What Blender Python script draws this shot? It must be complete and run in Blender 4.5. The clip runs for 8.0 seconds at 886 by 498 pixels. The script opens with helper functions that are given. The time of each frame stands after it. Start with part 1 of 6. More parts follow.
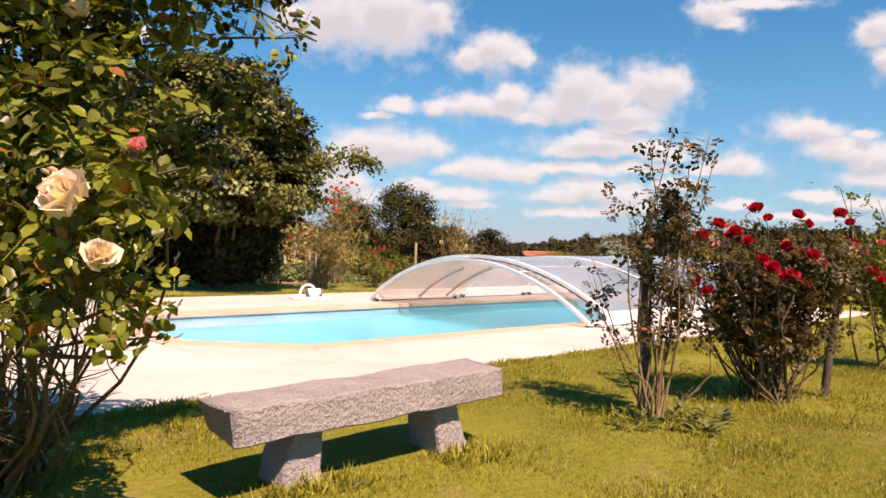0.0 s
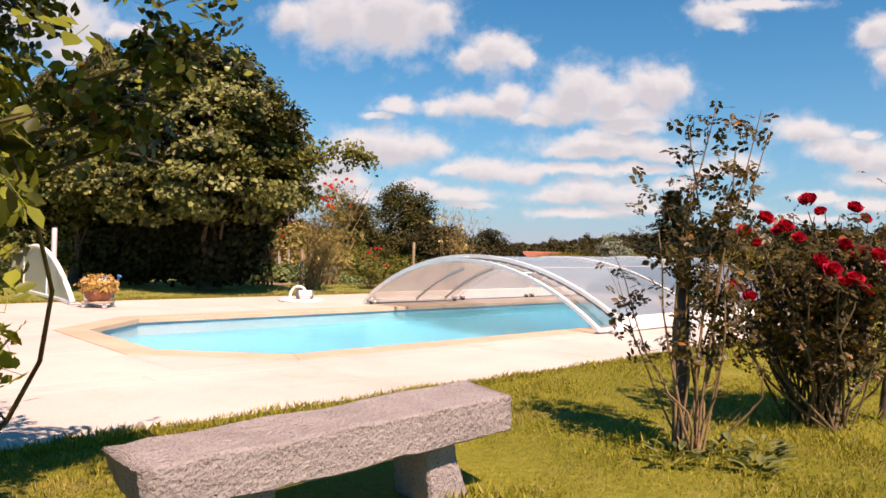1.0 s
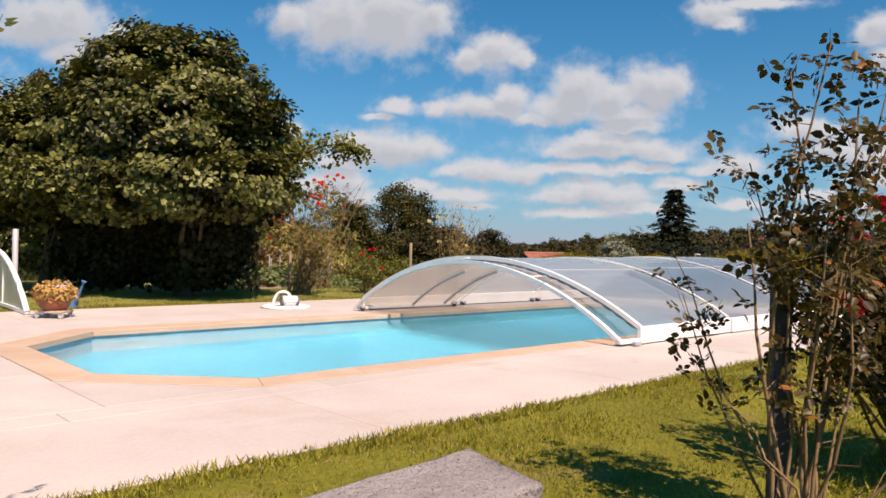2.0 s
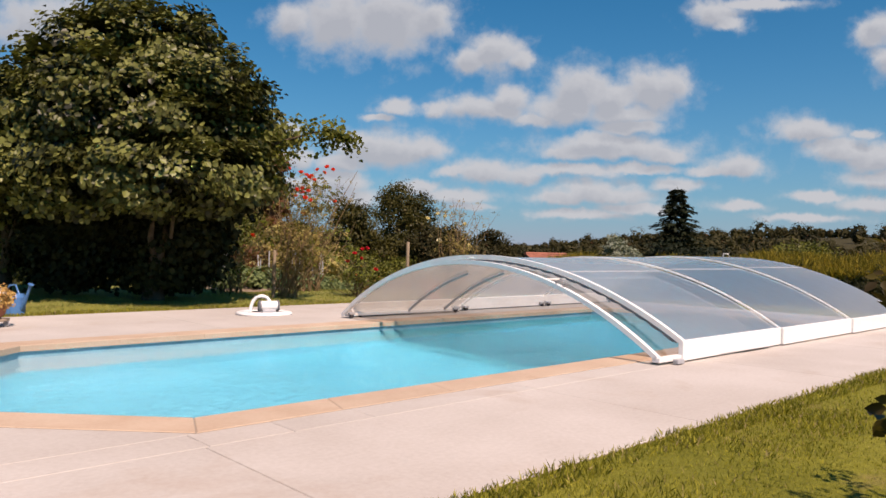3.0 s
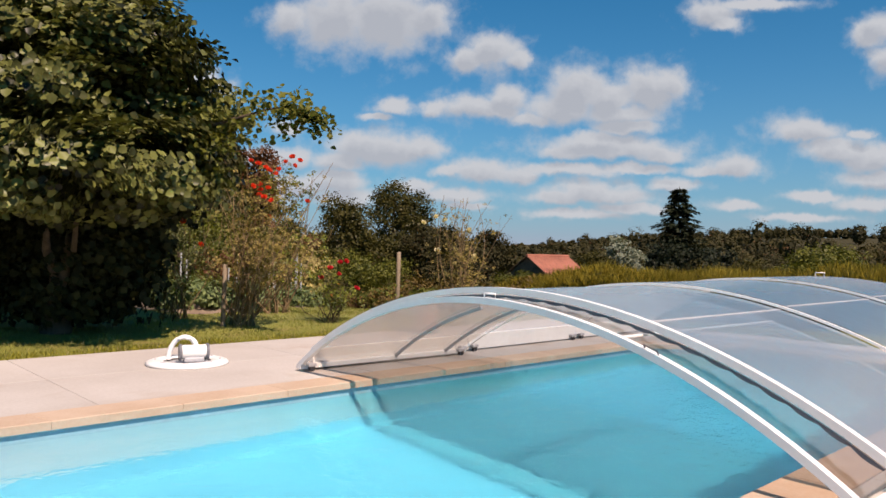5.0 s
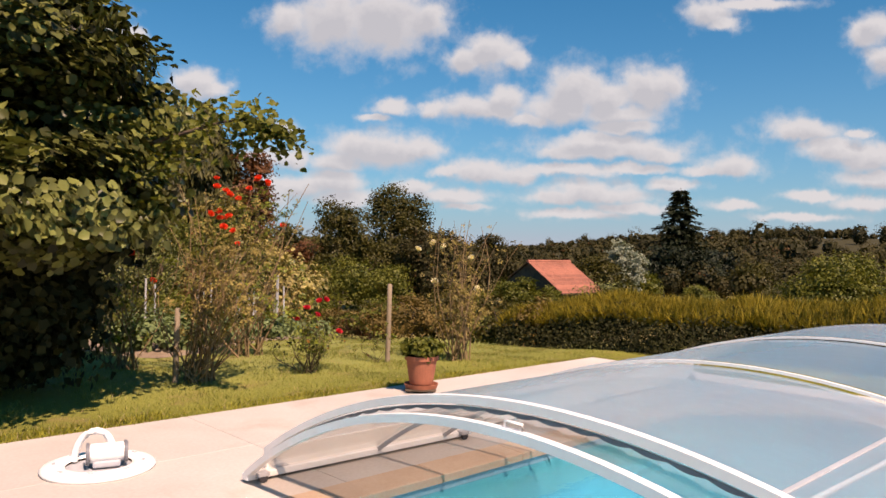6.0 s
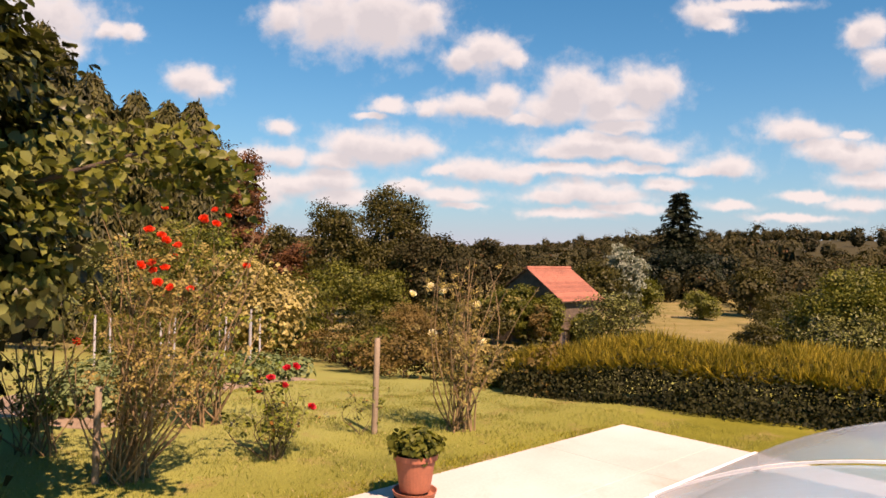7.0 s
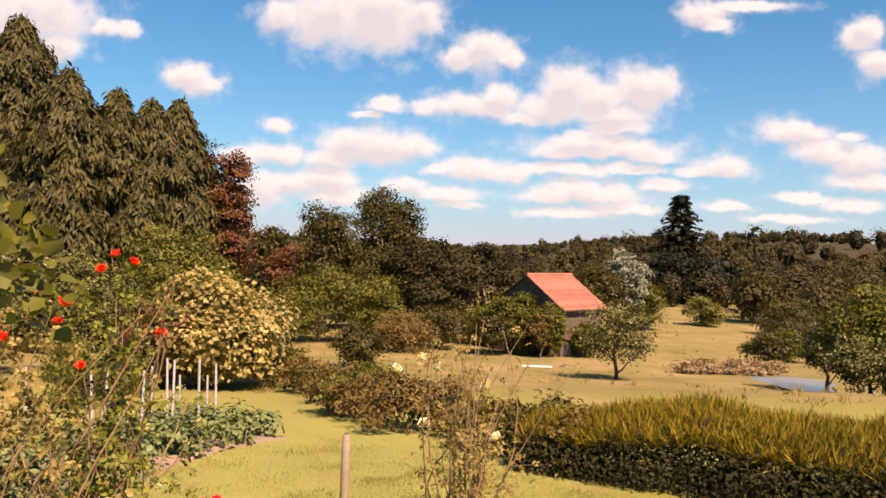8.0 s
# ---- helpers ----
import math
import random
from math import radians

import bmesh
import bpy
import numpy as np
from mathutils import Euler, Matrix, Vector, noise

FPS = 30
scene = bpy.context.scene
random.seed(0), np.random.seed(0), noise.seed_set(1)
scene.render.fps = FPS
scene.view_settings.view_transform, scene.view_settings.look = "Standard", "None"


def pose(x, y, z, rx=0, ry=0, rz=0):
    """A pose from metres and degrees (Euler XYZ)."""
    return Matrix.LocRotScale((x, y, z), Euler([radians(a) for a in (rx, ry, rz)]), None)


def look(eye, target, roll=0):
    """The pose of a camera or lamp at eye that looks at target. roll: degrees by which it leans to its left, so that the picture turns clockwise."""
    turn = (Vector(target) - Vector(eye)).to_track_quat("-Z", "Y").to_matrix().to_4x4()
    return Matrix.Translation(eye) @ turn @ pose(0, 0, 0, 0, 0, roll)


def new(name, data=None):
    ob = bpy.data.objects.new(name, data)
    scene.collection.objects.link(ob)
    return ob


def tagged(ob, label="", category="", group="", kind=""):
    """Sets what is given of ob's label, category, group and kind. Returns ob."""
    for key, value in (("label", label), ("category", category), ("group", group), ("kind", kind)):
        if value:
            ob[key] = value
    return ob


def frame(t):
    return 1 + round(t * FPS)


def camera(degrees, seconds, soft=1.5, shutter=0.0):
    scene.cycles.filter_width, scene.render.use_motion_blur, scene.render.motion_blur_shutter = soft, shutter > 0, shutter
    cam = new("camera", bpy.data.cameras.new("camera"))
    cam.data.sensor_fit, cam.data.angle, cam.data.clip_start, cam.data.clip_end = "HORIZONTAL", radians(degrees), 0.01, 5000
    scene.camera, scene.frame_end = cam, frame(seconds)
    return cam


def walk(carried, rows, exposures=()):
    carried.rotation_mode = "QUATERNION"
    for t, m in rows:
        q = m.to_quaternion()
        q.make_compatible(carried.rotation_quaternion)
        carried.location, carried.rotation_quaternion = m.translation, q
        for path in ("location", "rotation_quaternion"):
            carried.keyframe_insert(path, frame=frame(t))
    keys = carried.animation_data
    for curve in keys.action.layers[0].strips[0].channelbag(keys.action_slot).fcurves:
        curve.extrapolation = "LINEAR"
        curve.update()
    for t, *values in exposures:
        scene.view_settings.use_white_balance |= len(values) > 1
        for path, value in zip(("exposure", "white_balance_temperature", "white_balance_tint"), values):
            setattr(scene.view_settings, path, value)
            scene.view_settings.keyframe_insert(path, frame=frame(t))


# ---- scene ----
cam = camera(62.0, 8.0, soft=1.6)

PATH = [
    (0, (0.28, -0.837, 1.138), (0.219, 1.162, 1.134), 1.5),
    (0.5, (0.286, -0.475, 1.125), (0.222, 1.524, 1.123), 1.4),
    (1, (0.28, 0.034, 1.123), (0.219, 2.033, 1.12), 1.6),
    (1.5, (0.277, 0.641, 1.13), (0.216, 2.64, 1.128), 1.3),
    (3, (0.227, 2.921, 1.088), (0.165, 4.92, 1.089), 1.3),
    (3.5, (0.178, 3.763, 1.077), (0.118, 5.762, 1.079), 1.3),
    (4, (0.119, 4.666, 1.088), (0.061, 6.665, 1.089), 1.3),
    (5.3, (0.054, 7.014, 1.453), (0.001, 9.014, 1.452), 1.4),
    (5.5, (0.041, 7.438, 1.54), (-0.011, 9.437, 1.539), 1.3),
    (6, (0.009, 8.484, 1.856), (-0.041, 10.483, 1.857), 1.2),
    (6.5, (-0.08, 9.534, 2.194), (-0.123, 11.534, 2.193), 1.5),
    (7, (-0.117, 10.751, 2.515), (-0.156, 12.75, 2.513), 1.5),
    (7.5, (-0.15, 11.987, 2.799), (-0.183, 13.987, 2.795), 1.9),
    (8, (-0.195, 13.705, 3.109), (-0.224, 15.705, 3.105), 1.8),
]
walk(cam, [(t, look(eye, target, roll)) for t, eye, target, roll in PATH],
     exposures=[(0, 1.06, 8000, 40), (1.0, 0.97, 7900, 39), (1.5, 0.82, 7550, 34), (3.0, 0.44, 7150, 32), (4.0, 0.38, 7050, 32), (5.5, 0.60, 7150, 30), (6.0, 0.74, 7700, 36), (6.5, 0.88, 8150, 41), (8.0, 1.22, 8750, 44)])

# ---------------------------------------------------------------- light
SUN_EL = radians(54)
SHADOW = Vector((-0.56, 0.83, 0)).normalized()          # the way shadows fall on the ground
sun_way = Vector((SHADOW.x * math.cos(SUN_EL), SHADOW.y * math.cos(SUN_EL), -math.sin(SUN_EL)))
sun = new("sun", bpy.data.lights.new("sun", "SUN"))
sun.data.energy, sun.data.angle, sun.data.color = 5.0, radians(0.53), (1.0, 0.90, 0.74)
sun.matrix_world = Matrix.Translation((0, 0, 30)) @ sun_way.to_track_quat("-Z", "Y").to_matrix().to_4x4()


def node(nt, kind, **sets):
    n = nt.nodes.new(kind)
    for key, value in sets.items():
        if key == "op":
            n.operation = value
        elif key == "blend":
            n.blend_type = value
        elif key == "kind":
            n.data_type = value
        else:
            n.inputs[key].default_value = value
    return n


def math_node(nt, op, a, b=None, c=None):
    n = nt.nodes.new("ShaderNodeMath")
    n.operation = op
    for i, v in enumerate((a, b, c)):
        if v is None:
            continue
        if isinstance(v, (int, float)):
            n.inputs[i].default_value = v
        else:
            nt.links.new(v, n.inputs[i])
    return n.outputs[0]


def ramp(nt, fac, stops):
    n = nt.nodes.new("ShaderNodeValToRGB")
    e = n.color_ramp.elements
    while len(e) < len(stops):
        e.new(0.5)
    for el, (p, c) in zip(e, stops):
        el.position, el.color = p, (*c, 1)
    nt.links.new(fac, n.inputs[0])
    return n.outputs[0]


def mix(nt, fac, a, b, blend="MIX"):
    n = nt.nodes.new("ShaderNodeMix")
    n.data_type, n.blend_type = "RGBA", blend
    for sock, v in ((n.inputs[0], fac), (n.inputs[6], a), (n.inputs[7], b)):
        if isinstance(v, (int, float)):
            sock.default_value = v
        elif isinstance(v, tuple):
            sock.default_value = (*v, 1)
        else:
            nt.links.new(v, sock)
    return n.outputs[2]


# cumulus clouds, each of a few puffs: azimuth and height of the centre on the tangent plane, half width, height above and below
CLOUDS = dict(
    high=[(-0.241, 0.306, 0.031, 0.023, 0.017), (-0.179, 0.307, 0.057, 0.042, 0.035), (-0.109, 0.311, 0.065, 0.042, 0.041), (-0.052, 0.310, 0.031, 0.027, 0.023)],
    second=[(-0.001, 0.258, 0.026, 0.018, 0.015), (0.034, 0.271, 0.037, 0.018, 0.028), (0.068, 0.258, 0.018, 0.015, 0.011)],
    long_arm=[(-0.099, 0.191, 0.029, 0.011, 0.008), (-0.123, 0.178, 0.023, 0.005, 0.005), (-0.045, 0.191, 0.021, 0.010, 0.009), (0.009, 0.193, 0.052, 0.015, 0.014), (0.058, 0.207, 0.029, 0.015, 0.017), (0.039, 0.189, 0.046, 0.011, 0.009)],
    main=[(0.153, 0.216, 0.044, 0.033, 0.031), (0.131, 0.192, 0.055, 0.021, 0.017), (0.191, 0.209, 0.040, 0.020, 0.023), (0.247, 0.221, 0.044, 0.028, 0.026), (0.274, 0.228, 0.023, 0.021, 0.020), (0.207, 0.186, 0.052, 0.015, 0.012), (0.085, 0.180, 0.029, 0.008, 0.008), (0.215, 0.169, 0.046, 0.011, 0.009)],
    third=[(0.193, 0.138, 0.100, 0.018, 0.009), (0.132, 0.134, 0.040, 0.009, 0.009), (0.261, 0.132, 0.037, 0.012, 0.008), (0.177, 0.151, 0.054, 0.011, 0.009), (0.132, 0.111, 0.067, 0.008, 0.008), (0.231, 0.114, 0.060, 0.007, 0.005)],
    middle_right=[(0.359, 0.117, 0.037, 0.019, 0.009), (0.329, 0.112, 0.029, 0.007, 0.005), (0.280, 0.095, 0.037, 0.010, 0.007), (0.366, 0.068, 0.034, 0.006, 0.005)],
    right=[(0.455, 0.168, 0.048, 0.017, 0.011), (0.500, 0.145, 0.052, 0.015, 0.014), (0.541, 0.135, 0.044, 0.018, 0.017), (0.529, 0.165, 0.017, 0.007, 0.006), (0.553, 0.107, 0.052, 0.011, 0.011), (0.472, 0.080, 0.044, 0.007, 0.005), (0.539, 0.073, 0.044, 0.010, 0.007)],
    top_right=[(0.326, 0.325, 0.032, 0.020, 0.014), (0.347, 0.310, 0.020, 0.012, 0.008), (0.384, 0.338, 0.060, 0.007, 0.006), (0.537, 0.297, 0.023, 0.021, 0.015), (0.557, 0.270, 0.021, 0.014, 0.021), (0.548, 0.310, 0.020, 0.018, 0.014)],
    left=[(-0.105, 0.132, 0.060, 0.025, 0.018), (-0.144, 0.135, 0.044, 0.020, 0.018), (-0.059, 0.135, 0.031, 0.016, 0.011), (-0.174, 0.116, 0.037, 0.014, 0.011)],
    low=[(0.026, 0.105, 0.055, 0.018, 0.011), (0.079, 0.102, 0.021, 0.010, 0.009), (-0.020, 0.105, 0.026, 0.008, 0.007), (0.179, 0.077, 0.074, 0.020, 0.011), (0.133, 0.073, 0.044, 0.010, 0.008), (0.225, 0.060, 0.052, 0.009, 0.007), (-0.019, 0.073, 0.052, 0.010, 0.009), (-0.066, 0.084, 0.029, 0.011, 0.011)],
    horizon=[(0.004, 0.059, 0.029, 0.005, 0.005), (0.149, 0.050, 0.060, 0.007, 0.005), (-0.174, 0.089, 0.044, 0.017, 0.014), (0.450, 0.053, 0.060, 0.005, 0.005)],
    far_left=[(-0.583, 0.294, 0.080, 0.044, 0.028), (-0.551, 0.256, 0.037, 0.021, 0.014), (-0.486, 0.285, 0.020, 0.011, 0.011), (-0.455, 0.283, 0.018, 0.011, 0.008)],
    left_puff=[(-0.371, 0.225, 0.032, 0.015, 0.017), (-0.346, 0.215, 0.023, 0.009, 0.014)],
    left_bank=[(-0.246, 0.162, 0.018, 0.010, 0.010), (-0.291, 0.116, 0.032, 0.011, 0.012), (-0.245, 0.121, 0.037, 0.014, 0.011), (-0.266, 0.074, 0.034, 0.020, 0.020), (-0.220, 0.083, 0.044, 0.014, 0.014), (-0.158, 0.066, 0.044, 0.014, 0.011)],
    around=[(-0.75, 0.2, 0.1, 0.05, 0.03), (0.8, 0.25, 0.1, 0.05, 0.03), (0.75, 0.1, 0.1, 0.02, 0.015), (-0.9, 0.4, 0.12, 0.06, 0.04), (0.9, 0.45, 0.13, 0.06, 0.04), (0.3, 0.5, 0.12, 0.06, 0.04), (-0.3, 0.55, 0.13, 0.06, 0.04)],
)
world = bpy.data.worlds.new("sky")
scene.world = world
world.use_nodes = True
wt = world.node_tree
wt.nodes.clear()


def cloud_field():
    g = bpy.data.node_groups.new("cloud_field", "ShaderNodeTree")
    g.interface.new_socket("place", in_out="INPUT", socket_type="NodeSocketVector")
    g.interface.new_socket("distance", in_out="OUTPUT", socket_type="NodeSocketFloat")
    gi, go = g.nodes.new("NodeGroupInput"), g.nodes.new("NodeGroupOutput")
    least = None
    for x, z, w, above, below in [puff for cloud in CLOUDS.values() for puff in cloud]:
        halves = []
        for fx, fz in ((w * 1.05, above * 1.12), (-w * 1.05, -below * 1.2)):
            a = g.nodes.new("ShaderNodeVectorMath")
            a.operation = "MULTIPLY_ADD"
            a.inputs[1].default_value = (1 / fx, 1 / fz, 0)
            a.inputs[2].default_value = (-x / fx, -z / fz, 0)
            g.links.new(gi.outputs[0], a.inputs[0])
            halves.append(a.outputs[0])
        m = g.nodes.new("ShaderNodeVectorMath")
        m.operation = "MAXIMUM"
        g.links.new(halves[0], m.inputs[0])
        g.links.new(halves[1], m.inputs[1])
        b = g.nodes.new("ShaderNodeVectorMath")
        b.operation = "LENGTH"
        g.links.new(m.outputs[0], b.inputs[0])
        least = b.outputs["Value"] if least is None else math_node(g, "SMOOTH_MIN", least, b.outputs["Value"], 0.25)
    g.links.new(least, go.inputs[0])
    return g


def build_sky():
    tc = wt.nodes.new("ShaderNodeTexCoord")
    sky = wt.nodes.new("ShaderNodeTexSky")
    sky.sky_type, sky.sun_disc, sky.sun_elevation = "NISHITA", False, SUN_EL
    sky.sun_rotation = math.atan2(-SHADOW.x, -SHADOW.y)
    sky.air_density, sky.dust_density, sky.ozone_density = 1.0, 0.3, 2.5
    sep = wt.nodes.new("ShaderNodeSeparateXYZ")
    wt.links.new(tc.outputs["Generated"], sep.inputs[0])
    ahead = math_node(wt, "MAXIMUM", sep.outputs[1], 0.05)
    comb = wt.nodes.new("ShaderNodeCombineXYZ")
    wt.links.new(math_node(wt, "DIVIDE", sep.outputs[0], ahead), comb.inputs[0])
    wt.links.new(math_node(wt, "DIVIDE", sep.outputs[2], ahead), comb.inputs[1])
    # ragged edges
    warp = node(wt, "ShaderNodeTexNoise", Scale=22.0, Detail=6.0, Roughness=0.6)
    wt.links.new(comb.outputs[0], warp.inputs["Vector"])
    off = wt.nodes.new("ShaderNodeVectorMath")
    off.operation = "MULTIPLY_ADD"
    off.inputs[1].default_value = (0.040, 0.026, 0)
    off.inputs[2].default_value = (-0.020, -0.013, 0)
    wt.links.new(warp.outputs["Color"], off.inputs[0])
    place = wt.nodes.new("ShaderNodeVectorMath")
    wt.links.new(comb.outputs[0], place.inputs[0])
    wt.links.new(off.outputs[0], place.inputs[1])
    higher = wt.nodes.new("ShaderNodeVectorMath")
    higher.inputs[1].default_value = (0.004, 0.014, 0)
    wt.links.new(place.outputs[0], higher.inputs[0])
    group = cloud_field()
    fields = []
    for src in (place, higher):
        n = wt.nodes.new("ShaderNodeGroup")
        n.node_tree = group
        wt.links.new(src.outputs[0], n.inputs[0])
        fields.append(n.outputs[0])
    soft = node(wt, "ShaderNodeTexNoise", Scale=34.0, Detail=5.0, Roughness=0.6)
    wt.links.new(comb.outputs[0], soft.inputs["Vector"])
    ragged = math_node(wt, "MULTIPLY_ADD", soft.outputs["Fac"], 1.1, -0.55)
    cover = wt.nodes.new("ShaderNodeMapRange")
    cover.interpolation_type = "SMOOTHSTEP"
    for i, v in ((1, 1.42), (2, 0.52), (3, 0.0), (4, 0.97)):
        cover.inputs[i].default_value = v
    wt.links.new(math_node(wt, "ADD", fields[0], ragged), cover.inputs[0])
    front = math_node(wt, "GREATER_THAN", sep.outputs[1], 0.06)
    # thin torn veils round the clouds
    thin = wt.nodes.new("ShaderNodeMapRange")
    thin.interpolation_type = "SMOOTHSTEP"
    for i, v in ((1, 1.75), (2, 0.55), (3, 0.0), (4, 0.34)):
        thin.inputs[i].default_value = v
    wt.links.new(math_node(wt, "MULTIPLY_ADD", ragged, 2.6, fields[0]), thin.inputs[0])
    amount = math_node(wt, "MULTIPLY", math_node(wt, "MAXIMUM", cover.outputs[0], thin.outputs[0]), front)
    shade = wt.nodes.new("ShaderNodeMapRange")
    for i, v in ((1, 1.0), (2, 0.35), (3, 0.0), (4, 1.0)):
        shade.inputs[i].default_value = v
    wt.links.new(math_node(wt, "ADD", fields[1], ragged), shade.inputs[0])
    white = mix(wt, shade.outputs[0], (7.2, 8.8, 9.1), (5.5, 6.9, 7.5))
    # the blue is deep, as a polarised lens shows it
    hsv = node(wt, "ShaderNodeHueSaturation", Saturation=1.45, Value=1.0, Hue=0.5)
    wt.links.new(mix(wt, 1.0, sky.outputs[0], (0.0, 1.07, 1.41), "MULTIPLY"), hsv.inputs["Color"])
    # pale haze towards the horizon
    low = math_node(wt, "MULTIPLY", math_node(wt, "EXPONENT", math_node(wt, "MULTIPLY", math_node(wt, "MAXIMUM", sep.outputs[2], 0.0), -9.0)), 0.97)
    blue = mix(wt, low, hsv.outputs[0], (4.8, 6.1, 7.6))
    col = mix(wt, amount, blue, white)
    bg = wt.nodes.new("ShaderNodeBackground")
    bg.inputs[1].default_value = 0.050
    wt.links.new(col, bg.inputs[0])
    out = wt.nodes.new("ShaderNodeOutputWorld")
    wt.links.new(bg.outputs[0], out.inputs[0])


build_sky()

# ---------------------------------------------------------------- materials


def material(name, base, dark=None, rough=0.6, metal=0.0, coarse=1.5, fine=25.0, bump=0.2, depth=0.02, spots=None, rnd=0.0, gloss=0.5, coords="Object"):
    """Two scales of variation round the base colour, fine relief, and a shift of tone from object to object."""
    m = bpy.data.materials.new(name)
    m.use_nodes = True
    nt = m.node_tree
    p = nt.nodes["Principled BSDF"]
    p.inputs["Roughness"].default_value = rough
    p.inputs["Metallic"].default_value = metal
    p.inputs["Specular IOR Level"].default_value = gloss
    tc = nt.nodes.new("ShaderNodeTexCoord")
    dark = dark or tuple(c * 0.75 for c in base)
    big = node(nt, "ShaderNodeTexNoise", Scale=coarse, Detail=4.0, Roughness=0.6)
    small = node(nt, "ShaderNodeTexNoise", Scale=fine, Detail=5.0, Roughness=0.65)
    for n in (big, small):
        nt.links.new(tc.outputs[coords], n.inputs["Vector"])
    f = math_node(nt, "ADD", math_node(nt, "MULTIPLY", big.outputs["Fac"], 0.6), math_node(nt, "MULTIPLY", small.outputs["Fac"], 0.4))
    col = ramp(nt, f, [(0.36, dark), (0.62, base)])
    if spots:
        v = node(nt, "ShaderNodeTexNoise", Scale=fine * 2.5, Detail=2.0)
        nt.links.new(tc.outputs[coords], v.inputs["Vector"])
        k = ramp(nt, v.outputs["Fac"], [(0.60, (0, 0, 0)), (0.68, (1, 1, 1))])
        col = mix(nt, k, col, spots)
    if rnd:
        info = nt.nodes.new("ShaderNodeObjectInfo")
        h = node(nt, "ShaderNodeHueSaturation")
        nt.links.new(math_node(nt, "MULTIPLY_ADD", info.outputs["Random"], rnd, 1 - rnd / 2), h.inputs["Value"])
        nt.links.new(col, h.inputs["Color"])
        col = h.outputs[0]
    nt.links.new(col, p.inputs["Base Color"])
    rv = math_node(nt, "MULTIPLY_ADD", small.outputs["Fac"], 0.25, rough - 0.12)
    nt.links.new(rv, p.inputs["Roughness"])
    if bump:
        b = node(nt, "ShaderNodeBump", Strength=bump, Distance=depth)
        nt.links.new(small.outputs["Fac"], b.inputs["Height"])
        nt.links.new(b.outputs[0], p.inputs["Normal"])
    return m


def leaf_material(name, low, high, glow=0.35, rough=0.45, odd=None, odd_share=0.0, patch=0.8, single=0.65):
    """Leaves: tone by leaf, some light passes through them."""
    m = bpy.data.materials.new(name)
    m.use_nodes = True
    nt = m.node_tree
    p = nt.nodes["Principled BSDF"]
    geo = nt.nodes.new("ShaderNodeNewGeometry")
    info = nt.nodes.new("ShaderNodeObjectInfo")
    tc = nt.nodes.new("ShaderNodeTexCoord")
    r = math_node(nt, "FRACT", math_node(nt, "ADD", geo.outputs["Random Per Island"], info.outputs["Random"]))
    big = node(nt, "ShaderNodeTexNoise", Scale=patch, Detail=3.0)
    nt.links.new(tc.outputs["Object"], big.inputs["Vector"])
    f = math_node(nt, "ADD", math_node(nt, "MULTIPLY_ADD", r, single, 0.325 - single / 2), math_node(nt, "MULTIPLY_ADD", big.outputs["Fac"], 1.65 - single, -0.5 * (1.65 - single) + 0.18))
    stops = [(0.15, low), (0.85, high)]
    col = ramp(nt, f, stops)
    if odd:
        k = math_node(nt, "GREATER_THAN", math_node(nt, "FRACT", math_node(nt, "MULTIPLY", r, 7.31)), 1 - odd_share)
        col = mix(nt, k, col, odd)
    nt.links.new(col, p.inputs["Base Color"])
    p.inputs["Roughness"].default_value = rough
    p.inputs["Specular IOR Level"].default_value = 0.22
    t = nt.nodes.new("ShaderNodeBsdfTranslucent")
    warm = mix(nt, 1.0, col, (1.0, 1.05, 0.5), "MULTIPLY")
    nt.links.new(warm, t.inputs["Color"])
    ms = nt.nodes.new("ShaderNodeMixShader")
    ms.inputs[0].default_value = glow
    nt.links.new(p.outputs[0], ms.inputs[1])
    nt.links.new(t.outputs[0], ms.inputs[2])
    nt.links.new(ms.outputs[0], nt.nodes["Material Output"].inputs[0])
    return m


